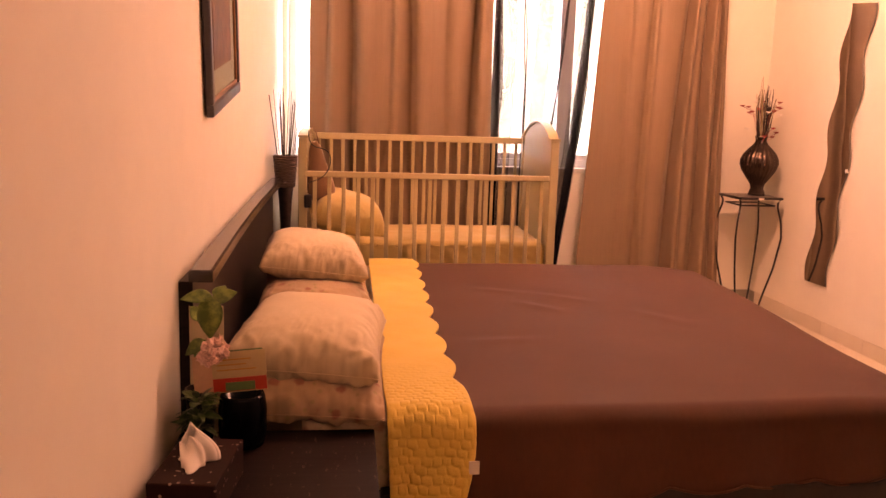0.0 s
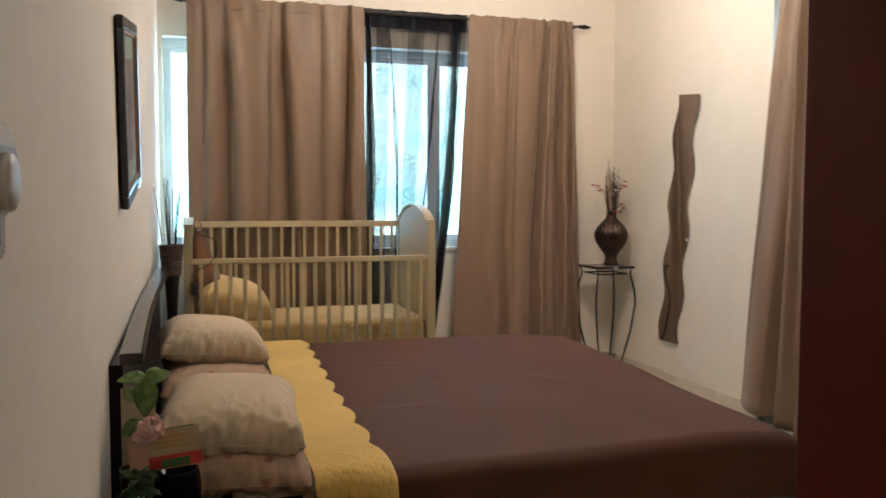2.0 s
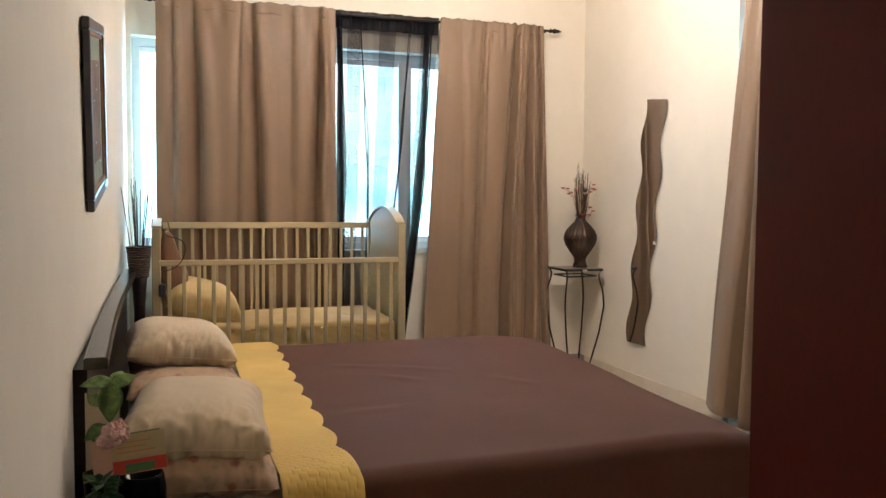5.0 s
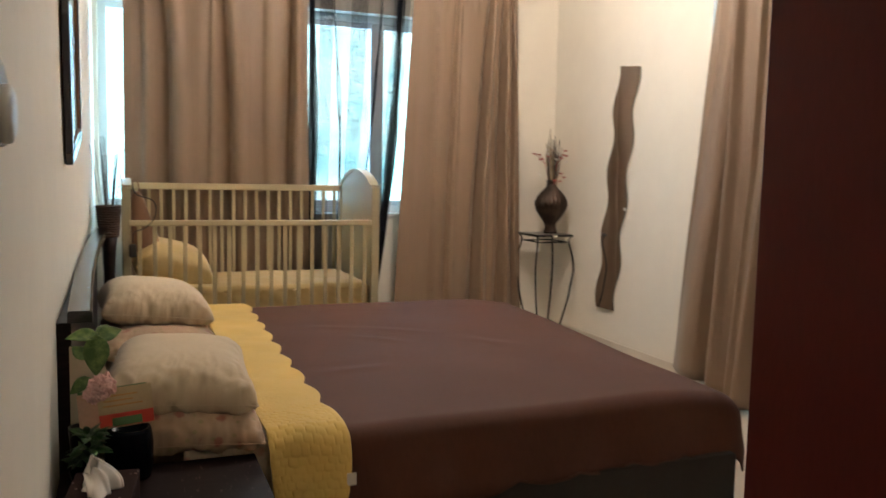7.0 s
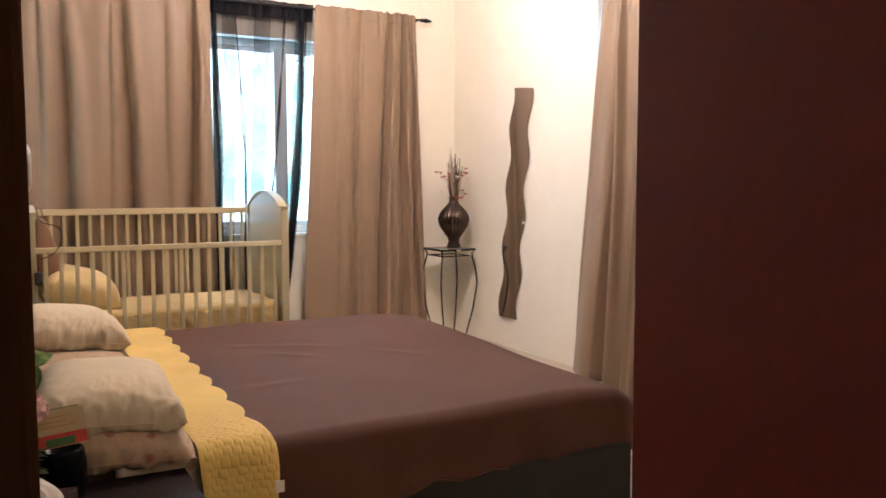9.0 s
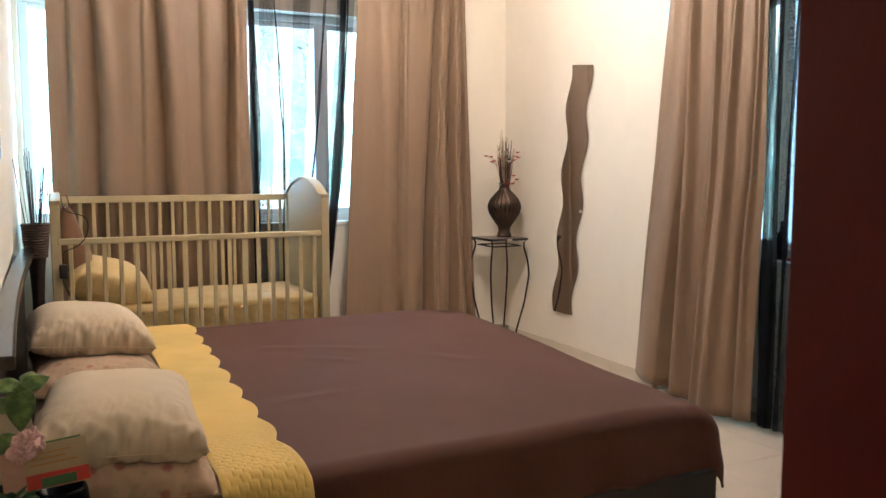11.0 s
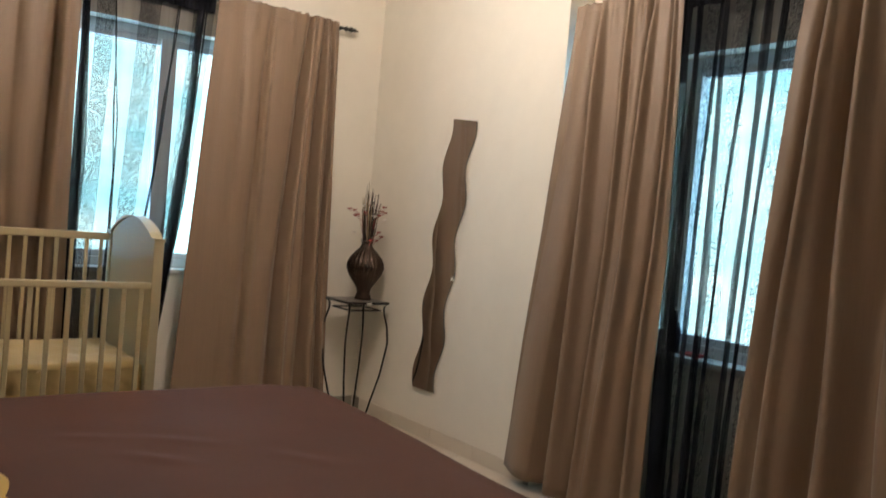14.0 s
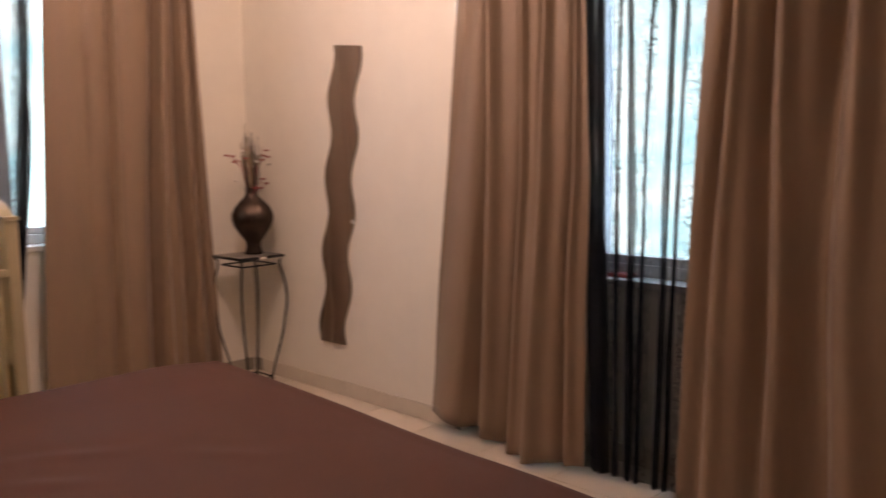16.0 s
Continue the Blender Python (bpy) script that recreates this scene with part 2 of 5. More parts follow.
def tile_face(name, color):
    m, nt, bs = nodes_of(name)
    vec = coords(nt)
    info = nt.nodes.new("ShaderNodeObjectInfo")
    col = ramp(nt, noise_of(nt, vec, 6, 6), [(0.3, shade(color, 0.9)), (0.7, shade(color, 1.06))])
    each = ramp(nt, info.outputs["Random"], [(0.0, shade(color, 0.93)), (1.0, shade(color, 1.05))])
    nt.links.new(blend(nt, 0.5, col, each), bs.inputs["Base Color"])
    bs.inputs["Roughness"].default_value = 0.28
    bump_of(nt, bs, noise_of(nt, vec, 60, 3), 0.05, 0.001)
    return m


WALL = plaster("cream_wall_paint", (0.80, 0.735, 0.63))
WHITE = plaster("ceiling_paint", (0.80, 0.77, 0.70))
TILE = tile_face("beige_floor_tile", (0.66, 0.57, 0.46))
GROUT = surf("tile_grout", (0.30, 0.26, 0.21), 0.9, bump=0.3)
CURTAIN = satin("taupe_satin_cloth", (0.212, 0.140, 0.089))
SHEER = sheer_cloth("black_sheer_cloth", (0.010, 0.010, 0.013), 0.48)
SHEER_HEM = sheer_cloth("black_sheer_double", (0.010, 0.010, 0.013), 0.05)
SHEER_SIDE = sheer_cloth("black_sheer_weave", (0.010, 0.010, 0.013), 0.32)
SHEER_FOLD = sheer_cloth("black_sheer_layer", (0.010, 0.010, 0.013), 0.24)
DENSELACE = sheer_cloth("black_lace_layer", (0.010, 0.010, 0.013), 0.45, True, 0.965)
LACE = sheer_cloth("black_lace_cloth", (0.010, 0.010, 0.013), 0.62, True, 0.90)
BROWN = woven("brown_bedspread_cloth", (0.071, 0.0236, 0.0116), 0.16, 420, 0.5, 0.80, 0.06, blotch=4.5, satin=0.02)
YELLOW = quilted("yellow_quilt_cloth", (0.64, 0.43, 0.11))
CREAM = woven("cream_pillow_cloth", (0.58, 0.46, 0.315), 0.06, 600, 0.4, blotch=6.0, crumple=0.14)
SHEET = woven("cream_sheet_cloth", (0.62, 0.50, 0.36), 0.07, 700, 0.2)
FLORAL = floral("floral_pillow_cloth", (0.42, 0.285, 0.18), (0.30, 0.09, 0.06), (0.30, 0.25, 0.12))
FLORAL_SHEET = floral("floral_sheet_cloth", (0.62, 0.50, 0.36), (0.50, 0.24, 0.16), (0.45, 0.40, 0.24))
COTSHEET = woven("yellow_cot_sheet", (0.62, 0.45, 0.20), 0.07, 600, 0.2, 0.55, satin=0.2, crumple=0.12)
DARKWOOD = scratched_wood("dark_espresso_wood", (0.016, 0.009, 0.009), (0.022, 0.013, 0.012), 0.34)
CAPWOOD = scratched_wood("polished_espresso_wood", (0.016, 0.009, 0.009), (0.022, 0.013, 0.012), 0.24, 0.8)
WORNWOOD = scratched_wood("worn_black_wood", (0.011, 0.006, 0.006), (0.085, 0.055, 0.05), 0.45, 0.10)
BASEWOOD = surf("black_bed_base", (0.024, 0.019, 0.016), 0.6, 0.2, 5, 80, 0.15, spec=0.25)
MAROON = surf("maroon_lacquered_door", (0.088, 0.0135, 0.0095), 0.5, 0.16, 1.6, 140, 0.06, stretch=(1, 1, 0.25), spec=0.12)
JAMB = surf("brown_stained_frame", (0.060, 0.026, 0.012), 0.6, 0.25, 4, 120, 0.12, stretch=(6, 6, 0.4), spec=0.0)
COTPAINT = surf("cream_painted_cot_wood", (0.44, 0.360, 0.215), 0.42, 0.08, 6, 120, 0.08)
IRON = surf("black_wrought_iron", (0.014, 0.012, 0.011), 0.45, 0.3, 20, 200, 0.3, metal=0.6)
STONE = surf("slate_table_top", (0.16, 0.13, 0.10), 0.3, 0.3, 12, 120, 0.2)
BRONZE = surf("bronze_glazed_ceramic", (0.058, 0.038, 0.029), 0.24, 0.35, 14, 120, 0.12, metal=0.75)
TWIG = surf("dark_dried_twig", (0.035, 0.020, 0.014), 0.8, 0.3, 30, 200, 0.3)
STRAW = surf("pale_dried_grass", (0.35, 0.27, 0.16), 0.8, 0.3, 30, 200, 0.2)
BERRY = surf("red_dried_blossom", (0.34, 0.035, 0.03), 0.6, 0.3, 40, 200, 0.2)
PINKP = surf("pale_pink_petal", (0.86, 0.57, 0.52), 0.8, 0.15, 40, 200, 0.2)
WHITEP = surf("white_petal", (0.80, 0.74, 0.68), 0.6, 0.08, 40, 200, 0.1)
MIRROR = mirror_glass("mirror_glass")
EDGE = surf("mirror_edge", (0.20, 0.19, 0.18), 0.25, 0.1, 10, 80, 0.05, metal=0.4)
CLIP = surf("clear_plastic_clip", (0.75, 0.75, 0.73), 0.3, 0.05, 10, 80, 0.0)
BLACKFRAME = surf("black_lacquered_frame", (0.016, 0.012, 0.014), 0.3, 0.2, 12, 100, 0.05, coat=0.3)
GOLDLINE = surf("copper_inner_fillet", (0.36, 0.15, 0.07), 0.4, 0.2, 20, 120, 0.1, metal=0.5)
MOUNT = surf("cream_picture_mount", (0.55, 0.45, 0.33), 0.8, 0.06, 10, 120, 0.05)
PRINT = surf("warm_abstract_print", (0.30, 0.10, 0.05), 0.5, 0.6, 5, 18, 0.05)
BEIGE = surf("aged_beige_plastic", (0.36, 0.30, 0.205), 0.45, 0.06, 6, 200, 0.08)
SLOT = surf("dark_vent_slot", (0.03, 0.025, 0.02), 0.8, 0.1, 6, 100, 0.0)
WINFRAME = surf("white_window_frame", (0.84, 0.85, 0.85), 0.4, 0.05, 6, 120, 0.05)
GLASS = pane_glass("window_glass")
OUTSIDE = glowing_distance("bright_outdoors", 6.5)
OUTSIDE_SIDE = glowing_distance("brighter_outdoors", 9.5)
SILLSTONE = surf("pale_stone_sill", (0.66, 0.62, 0.56), 0.4, 0.06, 8, 120, 0.06)
TISSUE = surf("white_tissue_paper", (0.82, 0.76, 0.70), 0.9, 0.04, 20, 200, 0.2)
BOXPRINT = speckled("dark_printed_card", (0.022, 0.010, 0.009), (0.26, 0.20, 0.18), 52)
OLIVE = surf("olive_printed_card", (0.50, 0.39, 0.22), 0.5, 0.1, 12, 100, 0.05)
REDCARD = surf("red_printed_card", (0.55, 0.05, 0.03), 0.5, 0.1, 12, 100, 0.05)
GREENCARD = surf("green_printed_card", (0.06, 0.16, 0.05), 0.5, 0.15, 12, 100, 0.05)
INK = surf("ochre_print_bars", (0.50, 0.26, 0.06), 0.6, 0.1, 12, 100, 0.0)
BLACKJAR = surf("glossy_black_jar", (0.003, 0.0035, 0.005), 0.22, 0.2, 12, 100, 0.02, spec=0.08)
POTTERY = surf("peach_clay_pot", (0.60, 0.36, 0.25), 0.6, 0.1, 12, 100, 0.1)
LEAF = variegated("variegated_leaf", (0.05, 0.115, 0.025), (0.15, 0.23, 0.06))
DARKLEAF = variegated("dark_green_leaf", (0.012, 0.04, 0.012), (0.06, 0.13, 0.04))
STEM = surf("green_stem", (0.10, 0.15, 0.04), 0.5, 0.2, 20, 100, 0.1)
WICKER = surf("brown_wicker", (0.050, 0.026, 0.017), 0.7, 0.35, 25, 160, 0.5)
POUCH = woven("tan_plush_cloth", (0.20, 0.105, 0.06), 0.15, 300, 0.6, 0.95, 0.4)
CORD = surf("black_rubber_cord", (0.015, 0.013, 0.012), 0.5, 0.1, 20, 100, 0.0)
TAG = surf("white_cloth_tag", (0.72, 0.66, 0.58), 0.8, 0.05, 20, 100, 0.05)


# ---- building helpers ----
def mesh_of(name, bm, material, smooth=False):
    me = bpy.data.meshes.new(name)
    bm.normal_update()
    bm.to_mesh(me)
    bm.free()
    me.materials.append(material)
    if smooth:
        me.shade_smooth()
    return me


def part(name, bm, material, parent, label="", smooth=False):
    ob = new(name, mesh_of(name, bm, material, smooth))
    if parent is not None:
        ob.parent = parent
        ob.matrix_parent_inverse = parent.matrix_basis.inverted()
    if label:
        ob["label"] = label
    return ob


def thing(name, place, label, category, group="", kind=""):
    ob = new(name)
    ob.empty_display_size = 0.05
    ob.location = place
    return tagged(ob, label, category, group, kind)


def block(bm, x0, x1, y0, y1, z0, z1, bevel=0.0, m=None):
    """A box between two corners, its edges rounded."""
    c = Matrix.Translation(((x0 + x1) / 2, (y0 + y1) / 2, (z0 + z1) / 2)) @ Matrix.Diagonal((x1 - x0, y1 - y0, z1 - z0, 1))
    r = bmesh.ops.create_cube(bm, size=1, matrix=(m @ c) if m else c)
    if bevel:
        es = list({e for v in r["verts"] for e in v.link_edges})
        bmesh.ops.bevel(bm, geom=es, offset=bevel, segments=2, affect="EDGES", profile=0.5)
    return bm


def box(x0, x1, y0, y1, z0, z1, bevel=0.0, m=None):
    return block(bmesh.new(), x0, x1, y0, y1, z0, z1, bevel, m)


def tube(bm, pts, radius, sides=8, taper=1.0, flat=1.0):
    """A round bar along points."""
    pts = [Vector(p) for p in pts]
    rings = []
    for i, p in enumerate(pts):
        d = (pts[min(i + 1, len(pts) - 1)] - pts[max(i - 1, 0)]).normalized()
        side = d.cross(Vector((0, 0, 1)) if abs(d.z) < 0.95 else Vector((1, 0, 0))).normalized()
        up = side.cross(d)
        r = radius * (1 + (taper - 1) * i / max(1, len(pts) - 1))
        rings.append([bm.verts.new(p + (side * math.cos(a) + up * math.sin(a) * flat) * r) for a in (2 * math.pi * k / sides for k in range(sides))])
    for a, b in zip(rings, rings[1:]):
        for k in range(sides):
            bm.faces.new((a[k], a[(k + 1) % sides], b[(k + 1) % sides], b[k]))
    bm.faces.new(list(reversed(rings[0])))
    bm.faces.new(rings[-1])
    return bm


def lathe(bm, profile, centre, sides=32, ribs=0, depth=0.0):
    """A turned body from (radius, z) pairs; ribs press flutes into it."""
    cx, cy, cz = centre
    rings = []
    for r, z in profile:
        rings.append([bm.verts.new((cx + math.cos(a) * r * (1 - depth * (0.5 + 0.5 * math.cos(ribs * a))), cy + math.sin(a) * r * (1 - depth * (0.5 + 0.5 * math.cos(ribs * a))), cz + z))
                      for a in (2 * math.pi * k / sides for k in range(sides))])
    for a, b in zip(rings, rings[1:]):
        for k in range(sides):
            bm.faces.new((a[k], a[(k + 1) % sides], b[(k + 1) % sides], b[k]))
    bm.faces.new(list(reversed(rings[0])))
    bm.faces.new(rings[-1])
    return bm


def sheet(f, nu, nv, thick=0.0):
    """A grid f(u, v), u and v from 0 to 1; with a thickness it gets a second face and closed edges."""
    bm = bmesh.new()
    rows = [[Vector(f(i / nu, j / nv)) for j in range(nv + 1)] for i in range(nu + 1)]
    front = [[bm.verts.new(p) for p in r] for r in rows]
    for i in range(nu):
        for j in range(nv):
            bm.faces.new((front[i][j], front[i + 1][j], front[i + 1][j + 1], front[i][j + 1]))
    if thick:
        bm.normal_update()
        back = [[bm.verts.new(v.co - v.normal * thick) for v in r] for r in front]
        for i in range(nu):
            for j in range(nv):
                bm.faces.new((back[i][j + 1], back[i + 1][j + 1], back[i + 1][j], back[i][j]))
        for i in range(nu):
            bm.faces.new((front[i + 1][0], front[i][0], back[i][0], back[i + 1][0]))
            bm.faces.new((front[i][nv], front[i + 1][nv], back[i + 1][nv], back[i][nv]))
        for j in range(nv):
            bm.faces.new((front[0][j], front[0][j + 1], back[0][j + 1], back[0][j]))
            bm.faces.new((front[nu][j + 1], front[nu][j], back[nu][j], back[nu][j + 1]))
    bmesh.ops.recalc_face_normals(bm, faces=bm.faces)
    return bm


def wave(x, y=0.0, z=0.0):
    return noise.noise(Vector((x, y, z)))


def clamp(x, a=0.0, b=1.0):
    return max(a, min(b, x))


# ---- the room's shell ----
XR, YF, ZC = 3.158, 5.333, 3.05      # side wall, window wall, ceiling
W1 = (0.03, 2.16, 0.845, 2.22)     # far window: x from, to, sill, head
W2 = (1.55, 3.52, 0.745, 2.105)      # side window: y from, to, sill, head
XA, A0, A1 = 3.322, 1.15, 3.607     # back of the side window's alcove, its ends
TH = 0.22


def structure(name, bm, material, label, category):
    return tagged(part(name, bm, material, None), label, category, kind="structure")


bm = bmesh.new()
block(bm, -0.15, 0.0, 0.0, YF, 0, ZC)
structure("wall_west", bm, WALL, "plain cream painted wall behind the headboard", "wall")
bm = bmesh.new()
block(bm, -0.15, W1[0], YF, YF + TH, 0, ZC)
block(bm, W1[1], XA + TH, YF, YF + TH, 0, ZC)
block(bm, W1[0], W1[1], YF, YF + TH, 0, W1[2])
block(bm, W1[0], W1[1], YF, YF + TH, W1[3], ZC)
structure("wall_north", bm, WALL, "cream painted wall with a wide curtained window", "wall")
bm = bmesh.new()
block(bm, XR, XA + TH, A1, YF, 0, ZC)
block(bm, XR, XA + TH, -0.13, A0, 0, ZC)
block(bm, XA, XA + TH, W2[1], A1, 0, ZC)
block(bm, XA, XA + TH, A0, W2[0], 0, ZC)
block(bm, XA, XA + TH, W2[0], W2[1], 0, W2[2])
block(bm, XA, XA + TH, W2[0], W2[1], W2[3], ZC)
structure("wall_east", bm, WALL, "cream painted wall with a curtained window alcove and a wavy mirror", "wall")
bm = bmesh.new()
block(bm, 1.03, XR, -0.13, 0.0, 0, ZC)
block(bm, -0.15, 0.0, -0.13, 0.0, 0, ZC)
block(bm, 0.0, 1.03, -0.13, 0.0, 2.11, ZC)
structure("wall_south", bm, WALL, "cream painted wall with the bedroom doorway", "wall")
bm = bmesh.new()
block(bm, -0.95, -0.80, -1.9, -0.13, 0, ZC)
block(bm, 1.9, 2.05, -1.9, -0.13, 0, ZC)
block(bm, -0.80, 1.9, -1.9, -1.75, 0, ZC)
block(bm, -0.80, -0.15, -0.13, 0.0, 0, ZC)
structure("wall_hallway", bm, WALL, "plain cream walls of the hallway outside", "wall")
structure("ceiling", box(-0.95, XA + TH, -1.9, YF + TH, ZC, ZC + 0.12), WHITE, "plain white painted ceiling", "ceiling")
floor = structure("floor", box(-0.95, XA + TH, -1.9, YF + TH, -0.14, -0.004), GROUT, "beige ceramic tile floor with dark grout", "floor")


def window(name, across, along, spans, label):
    """A framed window in the plane across: its panes lie between the spans; along gives the opening."""
    a0, a1, z0, z1 = along
    w = tagged(new(name), label, "window", kind="structure")
    horizontal = name == "window_1"

    def bar(pname, p0, p1, q0, q1, depth0, depth1, material=WINFRAME, parent=w, bevel=0.004):
        d0, d1 = across + depth0, across + depth1
        b = box(p0, p1, d0, d1, q0, q1, bevel) if horizontal else box(d0, d1, p0, p1, q0, q1, bevel)
        return part(pname, b, material, parent)

    f = 0.05
    bar("window_frame", a0, a1, z1 - f, z1, 0.10, 0.17)
    bar("window_frame", a0, a1, z0 + 0.03, z0 + 0.03 + f, 0.10, 0.17)
    bar("window_frame", a0, a0 + f, z0 + 0.08, z1 - f, 0.10, 0.17)
    bar("window_frame", a1 - f, a1, z0 + 0.08, z1 - f, 0.10, 0.17)
    for s in spans:
        bar("mullion", s - 0.046, s + 0.046, z0 + 0.08, z1 - f, 0.095, 0.165)
    edges = [a0 + f, *[v for s in spans for v in (s - 0.046, s + 0.046)], a1 - f]
    for p0, p1 in zip(edges[::2], edges[1::2]):
        sash = bar("sash", p0, p1, z1 - f - 0.035, z1 - f, 0.115, 0.155)
        bar("sash", p0, p1, z0 + 0.08, z0 + 0.115, 0.115, 0.155)
        pane = bar("pane", p0, p1, z0 + 0.115, z1 - f - 0.035, 0.132, 0.138, GLASS, sash, 0)
        pane.visible_shadow = False
    bar("window_sill", a0 + 0.001, a1 - 0.001, z0 + 0.001, z0 + 0.03, -0.018, TH, SILLSTONE)
    return w


window("window_1", YF, W1, (0.76, 1.81), "white framed window behind taupe curtains and black net")
window("window_2", XA, W2, (2.2, 3.04), "white framed window behind taupe curtains and black net")
tagged(part("backdrop", box(-9, 14, 13.0, 13.1, -3, 9), OUTSIDE, None), "bright hazy daylight outside the far window", "backdrop", kind="structure")
tagged(part("backdrop", box(11.0, 11.1, -9, 13, -3, 9), OUTSIDE_SIDE, None), "bright hazy daylight outside the side window", "backdrop", kind="structure")
structure("ground", box(-300, 300, -300, 300, -3.2, -3.0), SILLSTONE, "pale ground outside, below the windows", "ground")

# door frame and open door
frame_post = thing("door_frame", (0.5, -0.06, 0), "dark brown stained wooden door frame", "door frame", kind="structure")
part("jamb", box(0.0, 0.049, -0.145, 0.0, 0, 2.11, 0.003), JAMB, frame_post)
part("casing", box(0.0, 0.0590, 0.0, 0.060, 0, 2.11, 0.003), JAMB, frame_post)
part("jamb", box(0.965, 1.03, -0.145, 0.004, 0, 2.11, 0.004), JAMB, frame_post)
part("head", box(0.0, 1.03, -0.145, 0.004, 2.05, 2.11, 0.004), JAMB, frame_post)
DOOR = Matrix.Translation((0.965, 0.01, 0)) @ pose(0, 0, 0, 0, 0, -5.2)
door = thing("door_1", (0.965, 0.01, 0), "smooth dark maroon wooden door standing wide open", "door", kind="structure")
part("leaf", box(0.0, 0.042, 0.0, 0.85, 0.012, 2.045, 0.003, DOOR), MAROON, door)
hb = bmesh.new()
tube(hb, [DOOR @ Vector(p) for p in ((0.042, 0.78, 1.0), (0.09, 0.78, 1.0), (0.095, 0.77, 1.0), (0.095, 0.66, 1.0))], 0.009)
part("door_handle", hb, EDGE, door, "brushed metal lever handle", True)
for z in (0.25, 1.05, 1.85):
    hb = bmesh.new()
    tube(hb, [DOOR @ Vector((-0.004, -0.003, z - 0.05)), DOOR @ Vector((-0.004, -0.003, z + 0.05))], 0.007)
    part("hinge", hb, EDGE, door, "", True)


# ---- curtains ----
def folds_depth(u, v, folds, seed):
    """How far the cloth falls back at u across and v down: uneven creases on a softly swaying panel."""
    d = 0.024 * wave(u * 4.2, v * 0.7, seed) + 0.007 * wave(u * 10, v * 0.9, seed + 2)
    free = 0.34 + 0.66 * clamp((v - 0.015) * 6.0) ** 0.7
    for k, (top, low, wide, deep) in enumerate(folds):
        c = low + (top - low) * (1 - v) ** 2.2 + 0.024 * wave(v * 2.3, seed + 3.3 * k)
        w = wide * (0.55 + 0.42 * v)
        q = (u - c) / (w if u < c else w * 0.32)
        d += 1.75 * deep * math.exp(-q * q) * (0.85 + 0.7 * wave(v * 2.0, seed + 2.1 * k))
        r = (u - c - w * 0.95) / (w * 0.65)
        d -= 1.05 * deep * math.exp(-r * r)
    tuck = 0.006 * math.sin(41 * u + 5 * wave(u * 6, seed)) * max(0.0, wave(u * 9, seed + 4) + 0.25) * math.exp(-((v - 0.03) / 0.03) ** 2) * 3
    return d * free + tuck


def hanging(along, depth0, top, bottom, seed, folds, side, nu=220, nv=60, thick=0.003):
    """A hung cloth as a grid. along(v): its two edges at height share v; depth0(u, v): its plane; side: 'y' for the far wall, 'x' for the side wall."""
    def f(u, v):
        v2 = v ** 1.35
        a, b = along(v2)
        p = a + (b - a) * u + (0.006 * wave(v * 3.5, seed) if u in (0.0, 1.0) else 0)
        z = top + (bottom(u) - top) * v2
        if v < 0.005:
            z += 0.010 + 0.012 * wave(u * 26, seed)
        d = depth0(u, v2) + folds_depth(u, v2, folds, seed)
        return (p, d, z) if side == "y" else (d, p, z)
    return sheet(f, nu, nv, thick)


def curtain(place, label, along, depth0, top, bottom, seed, folds, side):
    ob = thing("curtain", place, label, "curtain", "taupe curtains")
    part("cloth", hanging(along, depth0, top, bottom, seed, folds, side), CURTAIN, ob, "", True)

    def pocket(u, v):
        a, b = along(0.0)
        z = top + 0.016 + 0.011 * wave(u * 26, seed) - (0.075 + 0.010 * wave(u * 8, seed + 3)) * v
        d = depth0(u, 0.0) - 0.0035 + 0.0030 * v * v + folds_depth(u, 0.030 * v, folds, seed)
        return (a + (b - a) * u, d, z) if side == "y" else (d, a + (b - a) * u, z)
    part("heading", sheet(pocket, 150, 6, 0.002), CURTAIN, ob, "", True)
    return ob


def line(a0, b0, a1, b1, bow=0.0):
    return lambda v: (a0 + (a1 - a0) * v + bow * math.sin(math.pi * v), b0 + (b1 - b0) * v)


def flat(d):
    return lambda u, v: d


def flared_edges(v):
    return np.interp(v, [0, 0.23, 0.47, 0.72, 1], [3.580, 3.598, 3.645, 3.712, 3.775]), np.interp(v, [0, 0.5, 1], [2.962, 2.875, 2.865])


def flared_plane(u, v):
    """Hung in the alcove's mouth, swinging out past its corner and billowing towards the hem."""
    start = np.interp(u, [0, 1], [3.185, 3.195])
    hem = np.interp(u, [0, 0.12, 0.26, 0.36, 0.53, 0.64, 0.74, 0.86, 1], [3.130, 3.085, 3.040, 3.115, 3.125, 3.04, 3.00, 3.035, 3.085])
    lean = start + (hem - start) * v ** 0.9
    edge = np.interp(v, [0, 0.23, 1], [3.185, 3.143, 3.130])
    return min(lean, edge + 0.30 * u) if u < 0.2 else lean


def pulled_plane(u, v):
    return 3.190 + (3.045 - 3.190) * v


